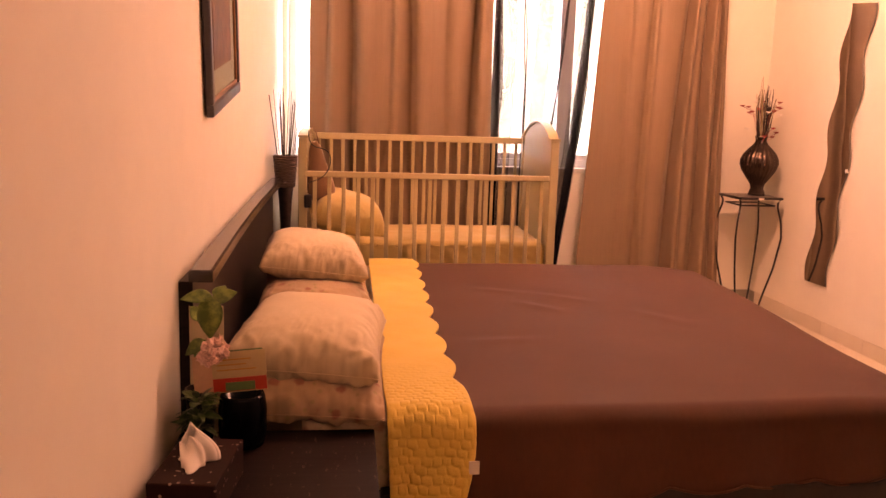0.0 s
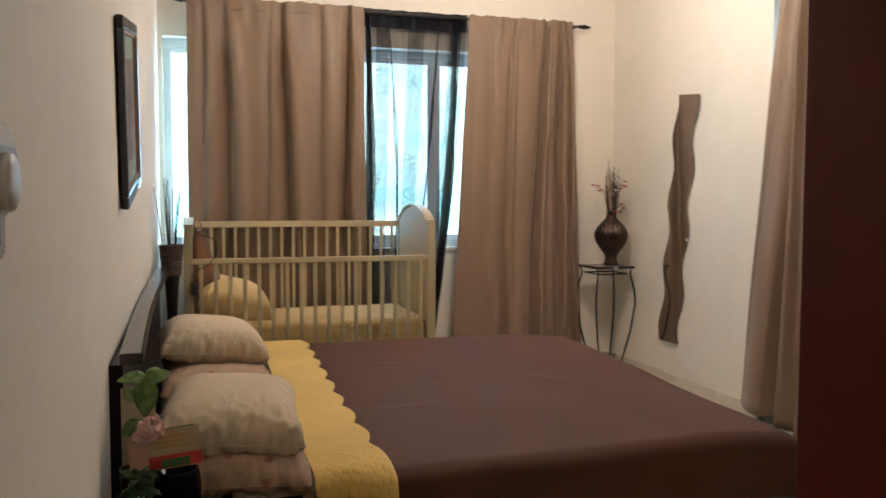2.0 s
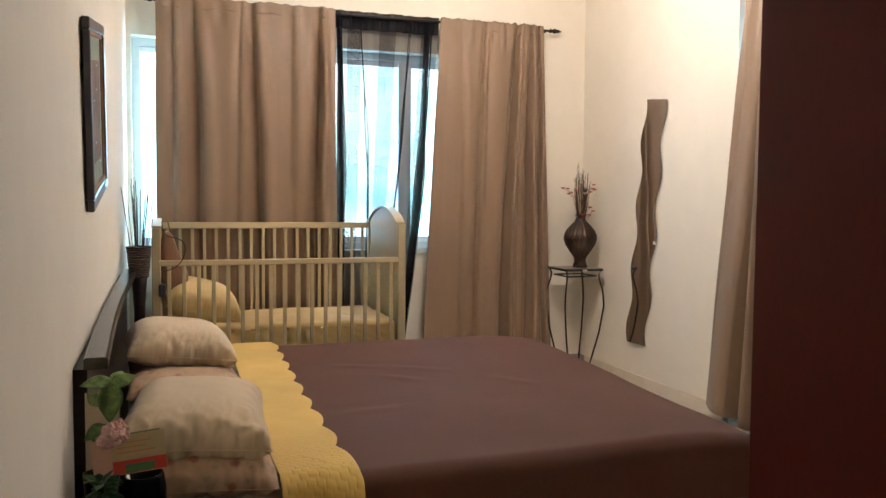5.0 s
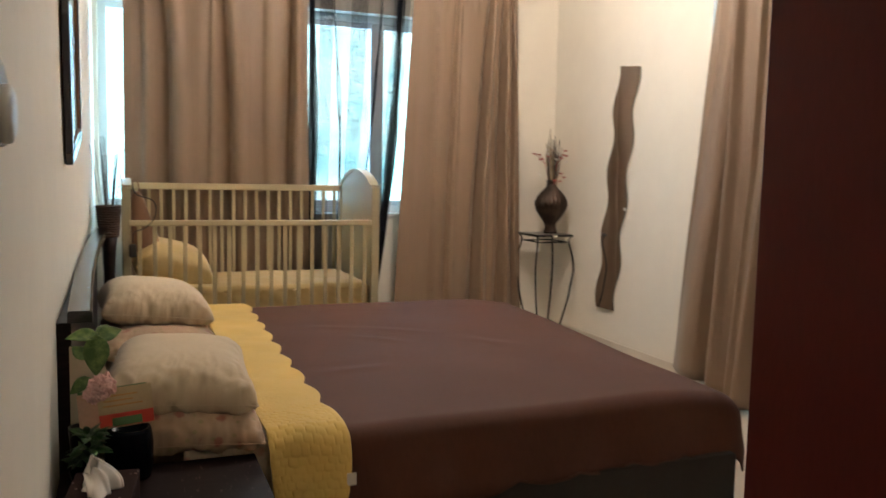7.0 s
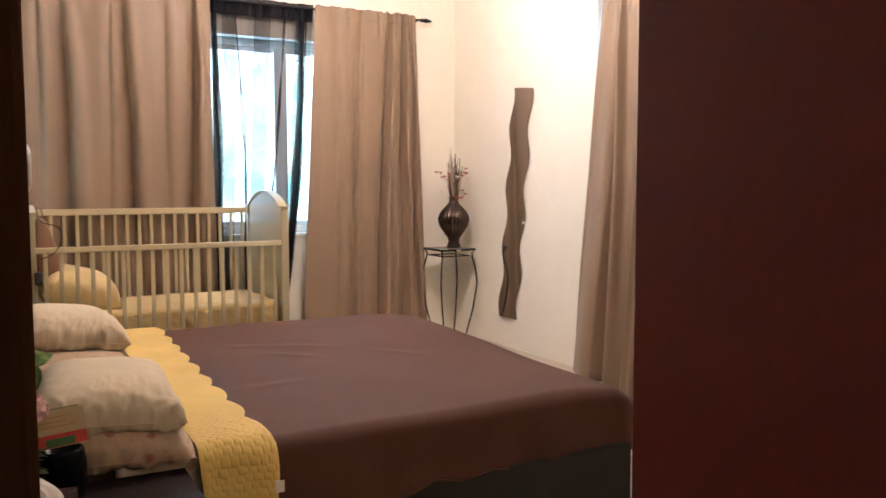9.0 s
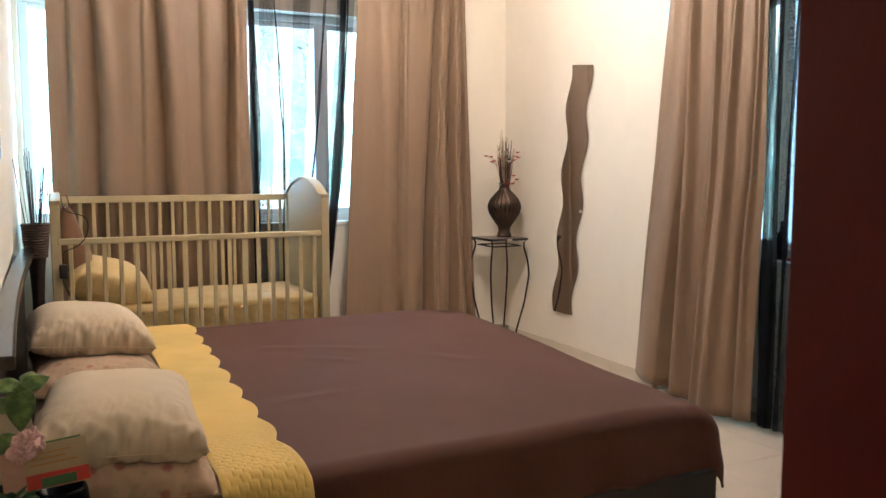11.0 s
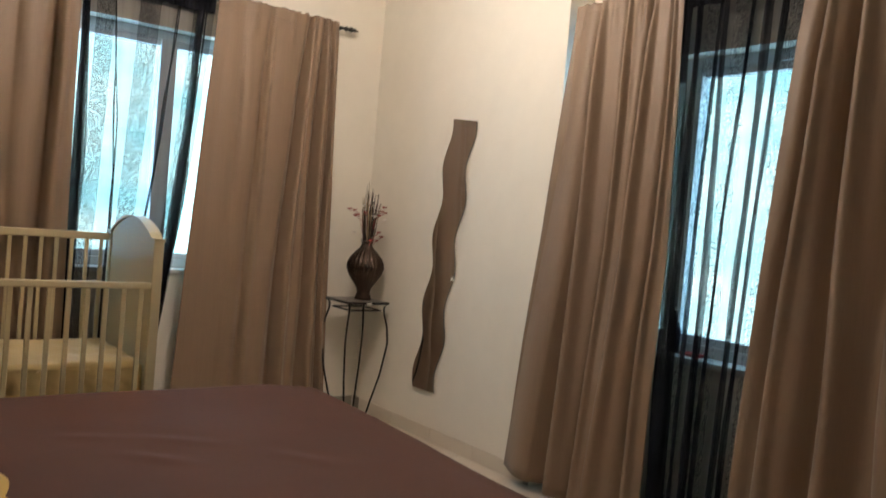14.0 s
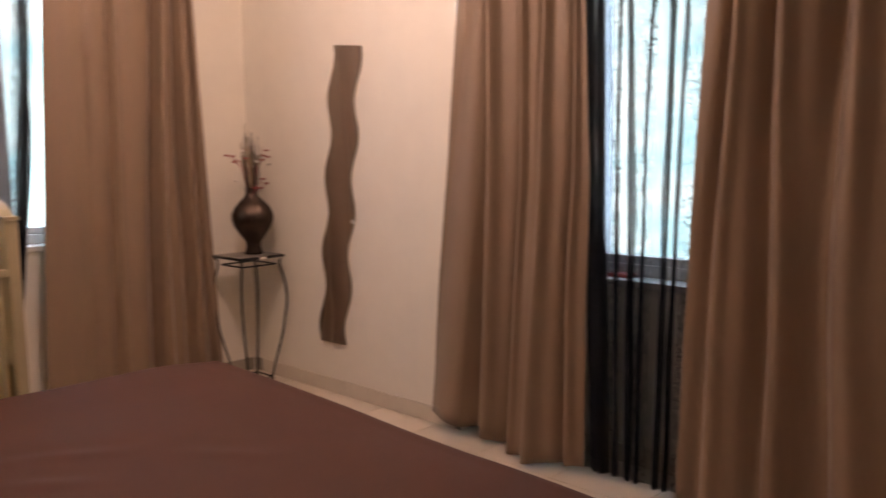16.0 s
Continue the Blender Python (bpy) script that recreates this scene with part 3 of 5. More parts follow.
curtain((0.7, 5.25, 0), "long taupe satin curtain, drawn, hanging behind the cot", line(0.176, 1.275, 0.165, 1.30), flat(5.200), 2.43,
        lambda u: 0.05 + 0.01 * math.sin(9 * u), 1.3, [(0.07, 0.10, 0.05, 0.012), (0.21, 0.23, 0.085, 0.030), (0.46, 0.42, 0.05, 0.008), (0.52, 0.56, 0.075, 0.030), (0.75, 0.73, 0.08, 0.012), (0.90, 0.89, 0.055, 0.034)], "y")
curtain((2.4, 5.25, 0), "long taupe satin curtain with deep folds beside the plant stand", line(1.995, 2.755, 1.872, 2.86), flat(5.200), 2.43,
        lambda u: 0.04 + 0.012 * math.sin(7 * u), 4.7, [(0.22, 0.25, 0.08, 0.008), (0.43, 0.38, 0.045, 0.018), (0.76, 0.62, 0.055, 0.044), (0.885, 0.82, 0.045, 0.040), (0.95, 0.94, 0.022, 0.022)], "y")
curtain((3.08, 3.2, 0), "long taupe satin curtain flaring out at its hem", flared_edges, flared_plane, 2.36,
        lambda u: 0.065 - 0.04 * min(1, u * 2) + 0.012 * math.sin(8 * u), 8.2, [(0.25, 0.33, 0.075, 0.044), (0.51, 0.555, 0.050, 0.046), (0.74, 0.70, 0.060, 0.034), (0.92, 0.90, 0.035, 0.020)], "x")
curtain((3.06, 1.8, 0), "long taupe satin curtain, its edge pulled aside", line(2.385, 1.35, 2.440, 1.25, 0.02), pulled_plane, 2.36,
        lambda u: 0.03 + 0.01 * math.sin(8 * u), 11.4, [(0.09, 0.07, 0.045, 0.028), (0.20, 0.24, 0.06, 0.036), (0.38, 0.42, 0.085, 0.044), (0.66, 0.68, 0.085, 0.046), (0.88, 0.86, 0.060, 0.028)], "x")


def net(place, side, along, depth0, top, low, seed, bands, bunches, plain, label):
    """A black net curtain: plain net with lace bands running down it, bunched folds and a doubled rod pocket."""
    ob = thing("net_curtain", place, label, "curtain", "black net curtains")

    def at(uu, vv, off):
        a, b = along(vv)
        p, z = a + (b - a) * uu, top + (low - top) * vv + (0.006 * wave(uu * 20, seed) + (0.028 * clamp((uu - 0.35) / 0.5) if side == "x" else 0.0)) * (1 - vv)
        d = depth0(uu, vv) + off + 0.012 * wave(uu * 7, vv * 1.2, seed) + 0.005 * math.sin(38 * uu + 3 * vv + seed)
        return (p, d, z) if side == "y" else (d, p, z)

    def strip(u0, u1, v0, v1, nu, nv, off):
        return sheet(lambda u, v: at(u0 + (u1 - u0) * u, v0 + (v1 - v0) * v, off), nu, nv)

    edges = sorted({0.0, 1.0, *[e for b in bands for e in b]})
    for e0, e1 in zip(edges, edges[1:]):
        lace = any(abs(b[0] - e0) < 1e-6 for b in bands)
        part("lace_band" if lace else "net", strip(e0, e1, 0, 1, max(4, int(90 * (e1 - e0))), 40, 0), LACE if lace else plain, ob, "", True)
    part("rod_pocket", strip(0, 1, -0.008, 0.042, 60, 3, -0.007), SHEER_HEM, ob, "", True)
    for k, (u_top, u_mid, u_low, w_top, w_mid, w_low, cloth) in enumerate(bunches):
        # each bunch is two layers of net lying unevenly over one another
        for layer in range(2):
            def f(u, v, layer=layer):
                c = np.interp(v, [0, 0.45, 1], [u_top, u_mid, u_low]) + 0.022 * wave(v * 4.5, seed + k, layer)
                w = np.interp(v, [0, 0.45, 1], [w_top, w_mid, w_low]) * (0.75 + 0.55 * wave(v * 3.2, seed + 3 * k, layer * 2.3)) * (1 - 0.22 * layer)
                return at(clamp(c + (u - 0.5) * w, 0, 1), v, -0.010 - 0.006 * layer - 0.010 * math.sin(math.pi * u))
            part("gathered_fold", sheet(f, 6, 36), cloth, ob, "", True)
    return ob


net((1.6, 5.26, 0), "y", lambda v: (1.275, 2.01 - 0.16 * v - 0.10 * v * v), flat(5.290), 2.44, 0.05, 2.2, [(0.14, 0.27), (0.44, 0.59), (0.84, 0.95)],
    [(0.06, 0.085, 0.085, 0.07, 0.11, 0.13, DENSELACE), (0.05, 0.095, 0.08, 0.02, 0.05, 0.08, SHEER_FOLD), (0.255, 0.37, 0.46, 0.012, 0.026, 0.06, SHEER_FOLD),
     (0.72, 0.69, 0.63, 0.010, 0.030, 0.06, SHEER_FOLD), (0.89, 0.935, 0.94, 0.06, 0.11, 0.13, DENSELACE), (0.92, 0.955, 0.95, 0.012, 0.03, 0.11, SHEER_FOLD)], SHEER,
    "sheer black net curtain with lace bands before the window")
net((3.1, 2.6, 0), "x", lambda v: (3.06 - 0.15 * v, 2.345 + 0.05 * v), lambda u, v: 3.240 - 0.135 * v, 2.375, 0.03, 6.1, [(0.27, 0.36), (0.47, 0.60), (0.80, 0.94)],
    [(0.15, 0.16, 0.18, 0.09, 0.10, 0.13, SHEER_FOLD), (0.225, 0.235, 0.25, 0.06, 0.075, 0.12, SHEER_FOLD), (0.38, 0.335, 0.35, 0.03, 0.03, 0.06, DENSELACE), (0.41, 0.45, 0.47, 0.05, 0.065, 0.10, SHEER_FOLD), (0.60, 0.555, 0.54, 0.02, 0.03, 0.05, DENSELACE),
     (0.69, 0.695, 0.70, 0.06, 0.07, 0.10, SHEER_FOLD), (0.80, 0.78, 0.77, 0.03, 0.03, 0.06, SHEER_FOLD), (0.95, 0.96, 0.95, 0.08, 0.08, 0.10, DENSELACE)], SHEER_SIDE,
    "sheer black net curtain with lace bands and gathered folds")


def rod(p0, p1, wall_dir, label):
    ob = thing("curtain_rod", p0, label, "curtain rod", "curtain rods")
    p0, p1 = Vector(p0), Vector(p1)
    d = (p1 - p0).normalized()
    bm = bmesh.new()
    tube(bm, [p0, p1], 0.008, 10)
    part("pole", bm, IRON, ob, "", True)
    for p, s in ((p0, -1), (p1, 1)):
        bm = bmesh.new()
        prof = [(0.0, 0.010), (0.006, 0.017), (0.013, 0.013), (0.022, 0.009), (0.033, 0.016), (0.045, 0.018), (0.058, 0.010), (0.066, 0.014), (0.074, 0.009), (0.095, 0.002)]
        ring = []
        a1 = d.cross(Vector((0, 0, 1)))
        for t, r in prof:
            ring.append([bm.verts.new(p + d * s * t + (a1 * math.cos(k * math.pi / 6) + Vector((0, 0, 1)) * math.sin(k * math.pi / 6)) * r) for k in range(12)])
        for r0, r1 in zip(ring, ring[1:]):
            for k in range(12):
                bm.faces.new((r0[k], r0[(k + 1) % 12], r1[(k + 1) % 12], r1[k]))
        bmesh.ops.recalc_face_normals(bm, faces=bm.faces)
        part("finial", bm, IRON, ob, "turned spear finial", True)
        q = p - d * s * 0.02
        bm = bmesh.new()
        tube(bm, [q, q + Vector(wall_dir)], 0.006, 8)
        part("bracket", bm, IRON, ob, "", True)
    return ob


rod((0.185, 5.245, 2.425), (2.825, 5.245, 2.425), (0, YF - 5.245, -0.01), "black iron curtain rod with spear finials")
rod((3.222, 3.50, 2.355), (3.222, 1.30, 2.355), (XA - 3.222, 0, -0.01), "black iron curtain rod above the side window")

# ---- bed ----
TOP = 0.445


def near_edge(x):
    return 2.075 + 0.06 * clamp((x - 0.7) / 1.3)


def foot_edge(y):
    return 2.175 + 0.13 * (y - 2.1) / 2.1


bed = thing("double_bed", (1.1, 3.15, 0), "wide low dark wooden bed with a tall plain headboard", "bed")
part("base", block(box(0.06, 2.09, 2.10, 4.18, 0.0, 0.24, 0.008), 0.50, 2.09, 2.045, 2.0995, 0.0, 0.24, 0.006), BASEWOOD, bed, "black painted plinth")
part("mattress", box(0.085, 2.02, 2.16, 4.18, 0.24, 0.425, 0.03), SHEET, bed, "mattress under a cream sheet", True)


def headtop(y):
    return 0.776 + 0.052 * clamp((y - 2.1) / 2.1) ** 1.6


def head_bow(y):
    """The headboard is slightly hollow towards the wall."""
    return -0.021 * math.sin(math.pi * clamp((y - 2.1) / 2.15))


bm = sheet(lambda u, v: (0.034 + head_bow(2.11 + 2.17 * u), 2.11 + 2.17 * u, 0.05 + (headtop(2.11 + 2.17 * u) - 0.05) * v), 30, 2)
bmesh.ops.solidify(bm, geom=bm.faces[:], thickness=-0.035)
part("headboard", bm, DARKWOOD, bed, "dark espresso wood panel")


def cap_strip():
    bm = bmesh.new()
    rings = []
    for i in range(41):
        y = 2.10 + 2.19 * i / 40
        z, o = headtop(y), head_bow(y)
        rings.append([bm.verts.new((p[0] + o, p[1], p[2])) for p in ((0.026, y, z), (0.026, y, z + 0.026), (0.031, y, z + 0.031), (0.078, y, z + 0.031), (0.084, y, z + 0.026), (0.084, y, z))])
    for a, b in zip(rings, rings[1:]):
        for k in range(6):
            bm.faces.new((a[k], a[(k + 1) % 6], b[(k + 1) % 6], b[k]))
    bm.faces.new(rings[0])
    bm.faces.new(list(reversed(rings[-1])))
    bmesh.ops.recalc_face_normals(bm, faces=bm.faces)
    return bm


part("headboard_cap", cap_strip(), CAPWOOD, bed, "wide polished cap along the headboard")

R, RF = 0.045, 0.11


def over(d, r=R):
    """Out and down for cloth that has gone d past an edge: first round it, then straight down."""
    a = d / r
    if a < math.pi / 2:
        return r * math.sin(a), r * (1 - math.cos(a))
    return r, r + (d - r * math.pi / 2)


def hem_drop(x):
    return 0.228 + 0.095 * clamp((1.25 - x) / 0.5) + 0.018 * abs(math.sin(math.pi * x / 0.21)) - 0.01


def cover(u, v):
    """u runs from the pillows to beyond the foot, v from beyond the near side to beyond the far side."""
    x_in, hang = 0.60, 0.27
    s = u * 1.16
    un = min(s, 1.0)
    over_foot = max(0.0, (s - 1.0) / 0.16)
    t = v * 1.3 - 0.15
    tn = clamp(t)
    over_side = max(0.0, -t / 0.15, (t - 1) / 0.15)
    near = t < 0.5
    yy = 2.12 + 2.08 * tn
    x = x_in + (foot_edge(yy) - RF - x_in) * un
    y = (near_edge(x) + R) + (4.235 - R - near_edge(x) - R) * tn
    dx = over_foot * (hang + 0.05 + 0.02 * abs(math.sin(math.pi * y / 0.21)))
    dy = over_side * (hem_drop(x) if near else hang)
    d = math.hypot(dx, dy)
    z = TOP - 0.042 * clamp(1 - (foot_edge(yy) - x) / 0.42) ** 2 + 0.006 * wave(x * 2.1, y * 2.1)
    for cx, cy, turn, long, high in ((1.18, 3.25, -0.5, 0.20, 0.007), (1.30, 3.42, -0.35, 0.26, 0.006), (1.05, 3.55, -0.2, 0.18, 0.005), (1.62, 3.1, -0.7, 0.24, 0.004), (0.95, 2.75, 0.4, 0.22, 0.005)):
        p = (x - cx) * math.cos(turn) + (y - cy) * math.sin(turn)
        q = -(x - cx) * math.sin(turn) + (y - cy) * math.cos(turn) + 0.03 * math.sin(9 * p)
        z += 0.9 * high * math.exp(-(p / (0.5 * long)) ** 2) * (math.exp(-(q / 0.038) ** 2) - 0.5 * math.exp(-((q - 0.075) / 0.045) ** 2))
    if d > 0:
        o, down = over(min(d, 0.315), R + (RF - R) * (dx / d) ** 2)
        fold = (0.009 * math.sin(x * 15 + wave(x * 3) * 3) + 0.010 * wave(x * 5, y * 5)) * min(1, down / 0.15)
        o += fold + (0.070 if near else 0.02) * (dy / d) * min(1, down / 0.2) + 0.012 * (dx / d)
        x += o * dx / d
        y += o * dy / d * (-1 if near else 1)
        z -= down
    return (x, y, z)


spread = thing("bedspread", (1.4, 3.1, TOP), "dark brown cloth bedspread with scalloped hem over the bed", "bedspread")
part("cloth", sheet(cover, 150, 170, 0.004), BROWN, spread, "", True)

bm = bmesh.new()
tube(bm, [cover(k / 150, 0.0) for k in range(130)], 0.0035, 6)
part("hem_binding", bm, BROWN, spread, "rolled scalloped hem", True)


# yellow quilted band across the bed, hanging over its near side
def quilt_edge(y):
    base = 0.722 + 0.03 * clamp((y - 2.9) / 1.2)
    ph = (4.19 - y) / 0.236
    return base + 0.025 * (abs(math.sin(math.pi * ph)) - 0.6)


def quilt(u, v):
    total = 2.13 + 0.36
    w = v * total
    y = 4.215 - w
    x0 = 0.515 + 0.01 * wave(y * 2)
    x1 = quilt_edge(max(y, 2.09))
    if w > 1.95:
        k = clamp((w - 1.95) / 0.2)
        x1 = x1 * (1 - k) + 0.736 * k
    down = max(0.0, w - 2.10)
    if down > 0.06:
        q = clamp((down - 0.06) / 0.325)
        x1 = x1 - 0.235 * (1 - math.sqrt(max(0.0, 1 - q * q)))
        x0 = x0 + 0.01 * q
    x = x0 + (x1 - x0) * u
    edge = min(u, 1 - u) * (x1 - x0)
    px = x + y * 0.15 + 0.008 * wave(x * 22, w * 22, 1.5)
    pw = w + 0.009 * wave(x * 19, w * 19, 7.5)
    row = math.floor(pw / 0.021)
    p1 = px / 0.027 + 0.5 * (row % 2) + 0.3 * wave(row * 1.7)
    puff = clamp(1.35 * abs(math.sin(math.pi * p1) * math.sin(math.pi * pw / 0.021)) ** 0.45)
    cell = wave(math.floor(p1) * 3.7, row * 2.9)
    h = 0.013 + (0.0036 + 0.0030 * cell) * puff * clamp(edge / 0.010) * (0.10 + 0.90 * clamp((w - 1.75) / 0.4)) + 0.003 * wave(x * 9, w * 9)
    edge_y = near_edge(x) - 0.012
    if y > edge_y + R:
        return (x, y, TOP + h)
    o, dn = over(edge_y + R - y, R)
    flare = 0.085 * clamp(dn / 0.22)
    n = min(1.0, (edge_y + R - y) / (R * 1.5708))
    return (x, edge_y + R - o - h * math.sin(n * 1.5708) - flare - 0.006 * math.sin(x * 30) * n, TOP - dn + h * math.cos(n * 1.5708))


yq = thing("quilt", (0.62, 3.1, TOP), "yellow quilted bed runner with a scalloped edge", "quilt")
part("quilted_cloth", sheet(quilt, 76, 640, 0.006), YELLOW, yq, "", True)
part("care_tag", box(0.716, 0.742, 1.990, 1.9925, 0.316, 0.350), TAG, yq, "small white cloth tag")

# turned-back sheet at the head of the bed
sh = thing("bed_sheet", (0.4, 3.1, 0.43), "cream flower-printed sheet showing beside the pillows", "sheet")
part("cloth", sheet(lambda u, v: ((0.30 + 0.28 * u), *((2.11 + 2.06 * (v - 0.08) / 0.92, 0.432 + 0.004 * wave(u * 6, v * 30)) if v > 0.08 else (2.095 - 0.006 * math.sin(20 * u), 0.432 - 0.2 * (0.08 - v) / 0.08))), 16, 90, 0.004), FLORAL_SHEET, sh, "", True)


def pillow(place, size, turn, cloth, label, group, seed, wrinkle=0.006, piped=False):
    sx, sy, th = size
    n = 84

    def side(sign):
        def f(a, b):
            u, v = 2 * a - 1, 2 * b - 1
            x = sx / 2 * u * (1 - 0.055 * (1 - v * v) * abs(u))
            y = sy / 2 * v * (1 - 0.05 * (1 - u * u) * abs(v))
            q = (max(0.0, 1 - abs(u) ** 3.8) * max(0.0, 1 - abs(v) ** 3.8)) ** 0.46
            rim = 1 - q
            wr = wrinkle * (wave(u * 3.2 + seed, v * 3.2, sign) + 0.9 * rim * wave(u * 7 + seed, v * 12, seed) + 0.8 * wave(u * 16, v * 9, seed + 5) * rim)
            ridge = 0.30 - abs(wave(u * 3.1 + seed, v * 6.3 + 0.8 * u, seed * 1.7)) - 0.5 * abs(wave(u * 7 + seed, v * 11, seed))
            wr = wr * (0.06 + 0.94 * rim) + 3.0 * wrinkle * ridge * clamp(rim * 1.3 - 0.12)
            near = clamp(-1.3 * v - 0.25) * q
            front = clamp(-2.0 * v) * clamp(2.4 * rim - 0.5) * min(1, 5 * q)
            y -= 2.2 * wrinkle * front * (0.5 - 1.2 * abs(wave(u * 3.4 + seed + q, 2.6 * q, sign)) - 0.7 * abs(wave(u * 8 - 3 * q, 6 * q + seed, sign + 4)))
            wr += wrinkle * near * (0.45 * (0.3 - abs(wave(u * 7 + seed, v * 3.5, 2.0))) + 0.35 * (0.3 - abs(wave(u * 13 - 4 * v, v * 7 + seed, 5.0))))
            crease = 0.9 * wrinkle * math.sin(14 * u * v + 9 * v + seed) * rim * q
            return (x, y, sign * (th * (0.66 if sign > 0 else 0.34) * q + (wr + crease) * min(1, 6 * q)))
        return f
    bm = sheet(side(1), n, n)
    low = sheet(side(-1), n, n)
    me = bpy.data.meshes.new("low")
    low.to_mesh(me)
    low.free()
    bm.from_mesh(me)
    bpy.data.meshes.remove(me)
    bmesh.ops.remove_doubles(bm, verts=bm.verts, dist=0.0008)
    bmesh.ops.recalc_face_normals(bm, faces=bm.faces)
    m = Matrix.Translation(place) @ pose(0, 0, 0, *turn)
    bm.transform(m)
    ob = thing("pillow", place, label, "pillow", group)
    part("pillow_case", bm, cloth, ob, "", True)
    seam = bmesh.new()
    pts = []
    for k in range(81):
        a = k / 80 * 4
        e, f2 = int(min(a, 3.9999)), a - int(min(a, 3.9999))
        u, v = [(2 * f2 - 1, -1), (1, 2 * f2 - 1), (1 - 2 * f2, 1), (-1, 1 - 2 * f2)][e]
        pts.append(m @ Vector((sx / 2 * u * (1 - 0.055 * (1 - v * v) * abs(u)), sy / 2 * v * (1 - 0.05 * (1 - u * u) * abs(v)), 0)))
    tube(seam, pts, 0.0016, 6)
    part("seam", seam, cloth, ob, "", True)
    return ob


pillow((0.310, 2.40, 0.455), (0.43, 0.69, 0.135), (2, 2, -2), FLORAL, "flower-printed pillow lying flat under another", "pillows", 3.1, 0.010)
pillow((0.312, 2.44, 0.532), (0.415, 0.66, 0.170), (-1, 3, -4), CREAM, "plump cream pillow with creased cover on top of another", "pillows", 7.7, 0.0115)
pillow((0.285, 3.39, 0.474), (0.43, 0.67, 0.125), (1, 2, 2), FLORAL, "flower-printed pillow lying flat under another", "pillows", 5.2, 0.010)
pillow((0.268, 3.52, 0.575), (0.42, 0.62, 0.185), (-2, 6, 3), CREAM, "plump cream pillow beside the headboard", "pillows", 9.9, 0.008)

# ---- cot ----
CX0, CX1, CY0, CY1 = 0.152, 1.526, 4.39, 5.165
cot = thing("cot", ((CX0 + CX1) / 2, (CY0 + CY1) / 2, 0), "cream painted wooden cot with slatted sides, one side lowered", "cot")


def cot_end(x0, x1, high, rise):
    """An end: two posts with caps and a solid panel with an arched top."""
    for y0, y1 in ((CY0, CY0 + 0.045), (CY1 - 0.045, CY1)):
        part("post", box(x0, x1, y0, y1, 0.0, high, 0.005), COTPAINT, cot)
    bm = bmesh.new()
    xm0, xm1 = x0 + 0.009, x1 - 0.009
    ring = [(CY0 + 0.045, 0.28), (CY1 - 0.045, 0.28)]
    n = 18
    top = []
    for i in range(n + 1):
        k = i / n
        top.append((CY1 - 0.045 - (CY1 - CY0 - 0.09) * k, high + rise * math.sin(math.pi * k) ** 0.75))
    pts = ring + top
    a, b = [bm.verts.new((xm0, y, z)) for y, z in pts], [bm.verts.new((xm1, y, z)) for y, z in pts]
    bm.faces.new(a)
    bm.faces.new(list(reversed(b)))
    for i in range(len(pts)):
        j = (i + 1) % len(pts)
        bm.faces.new((a[i], b[i], b[j], a[j]))
    bmesh.ops.recalc_face_normals(bm, faces=bm.faces)
    part("end_panel", bm, COTPAINT, cot)
    bm = bmesh.new()
    rail = [(CY1 + 0.006, high + 0.011)] + [(CY1 - 0.045 - (CY1 - CY0 - 0.09) * i / n, high + 0.011 + rise * math.sin(math.pi * i / n) ** 0.75) for i in range(n + 1)] + [(CY0 - 0.006, high + 0.011)]
    rows = []
    for y, z in rail:
        rows.append([bm.verts.new(p) for p in ((x0 - 0.003, y, z - 0.010), (x0 - 0.003, y, z + 0.003), (x1 + 0.004, y, z + 0.003), (x1 + 0.004, y, z - 0.010))])
    for r0, r1 in zip(rows, rows[1:]):
        for k in range(4):
            bm.faces.new((r0[k], r0[(k + 1) % 4], r1[(k + 1) % 4], r1[k]))
    bm.faces.new(rows[0])
    bm.faces.new(list(reversed(rows[-1])))
    bmesh.ops.recalc_face_normals(bm, faces=bm.faces)
    part("arched_rail", bm, COTPAINT, cot)


cot_end(CX0, CX0 + 0.045, 1.056, 0.03)
cot_end(CX1 - 0.045, CX1, 1.073, 0.090)
part("back_top_rail", box(CX0 + 0.045, CX1 - 0.045, CY1 - 0.035, CY1 - 0.010, 1.030, 1.068, 0.005), COTPAINT, cot)
part("back_bottom_rail", box(CX0 + 0.045, CX1 - 0.045, CY1 - 0.035, CY1 - 0.010, 0.28, 0.32, 0.005), COTPAINT, cot)
part("gate_top_rail", box(CX0 + 0.03, CX1 - 0.047, CY0 - 0.004, CY0 + 0.024, 0.858, 0.888, 0.005), COTPAINT, cot)
part("gate_bottom_rail", box(CX0 + 0.05, CX1 - 0.047, CY0 + 0.0, CY0 + 0.022, 0.17, 0.21, 0.005), COTPAINT, cot)
slat_back = mesh_of("slat", box(-0.0095, 0.0095, -0.006, 0.006, 0.0, 0.72, 0.003), COTPAINT)
slat_gate = mesh_of("slat", box(-0.0105, 0.0105, -0.0065, 0.0065, 0.0, 0.66, 0.003), COTPAINT)


def piece(name, mesh, m, parent):
    ob = new(name, mesh)
    ob.parent = parent
    ob.matrix_parent_inverse = parent.matrix_basis.inverted()
    ob.matrix_basis = m
    return ob


for i in range(18):
    piece("slat", slat_back, pose(CX0 + 0.082 + (CX1 - CX0 - 0.164) * i / 17, CY1 - 0.022, 0.315), cot)
for i in range(17):
    piece("slat", slat_gate, pose(CX0 + 0.085 + (CX1 - CX0 - 0.17) * i / 16, CY0 + 0.011, 0.203), cot)
part("base_board", box(CX0 + 0.046, CX1 - 0.046, CY0 + 0.05, CY1 - 0.05, 0.33, 0.355, 0.003), COTPAINT, cot)


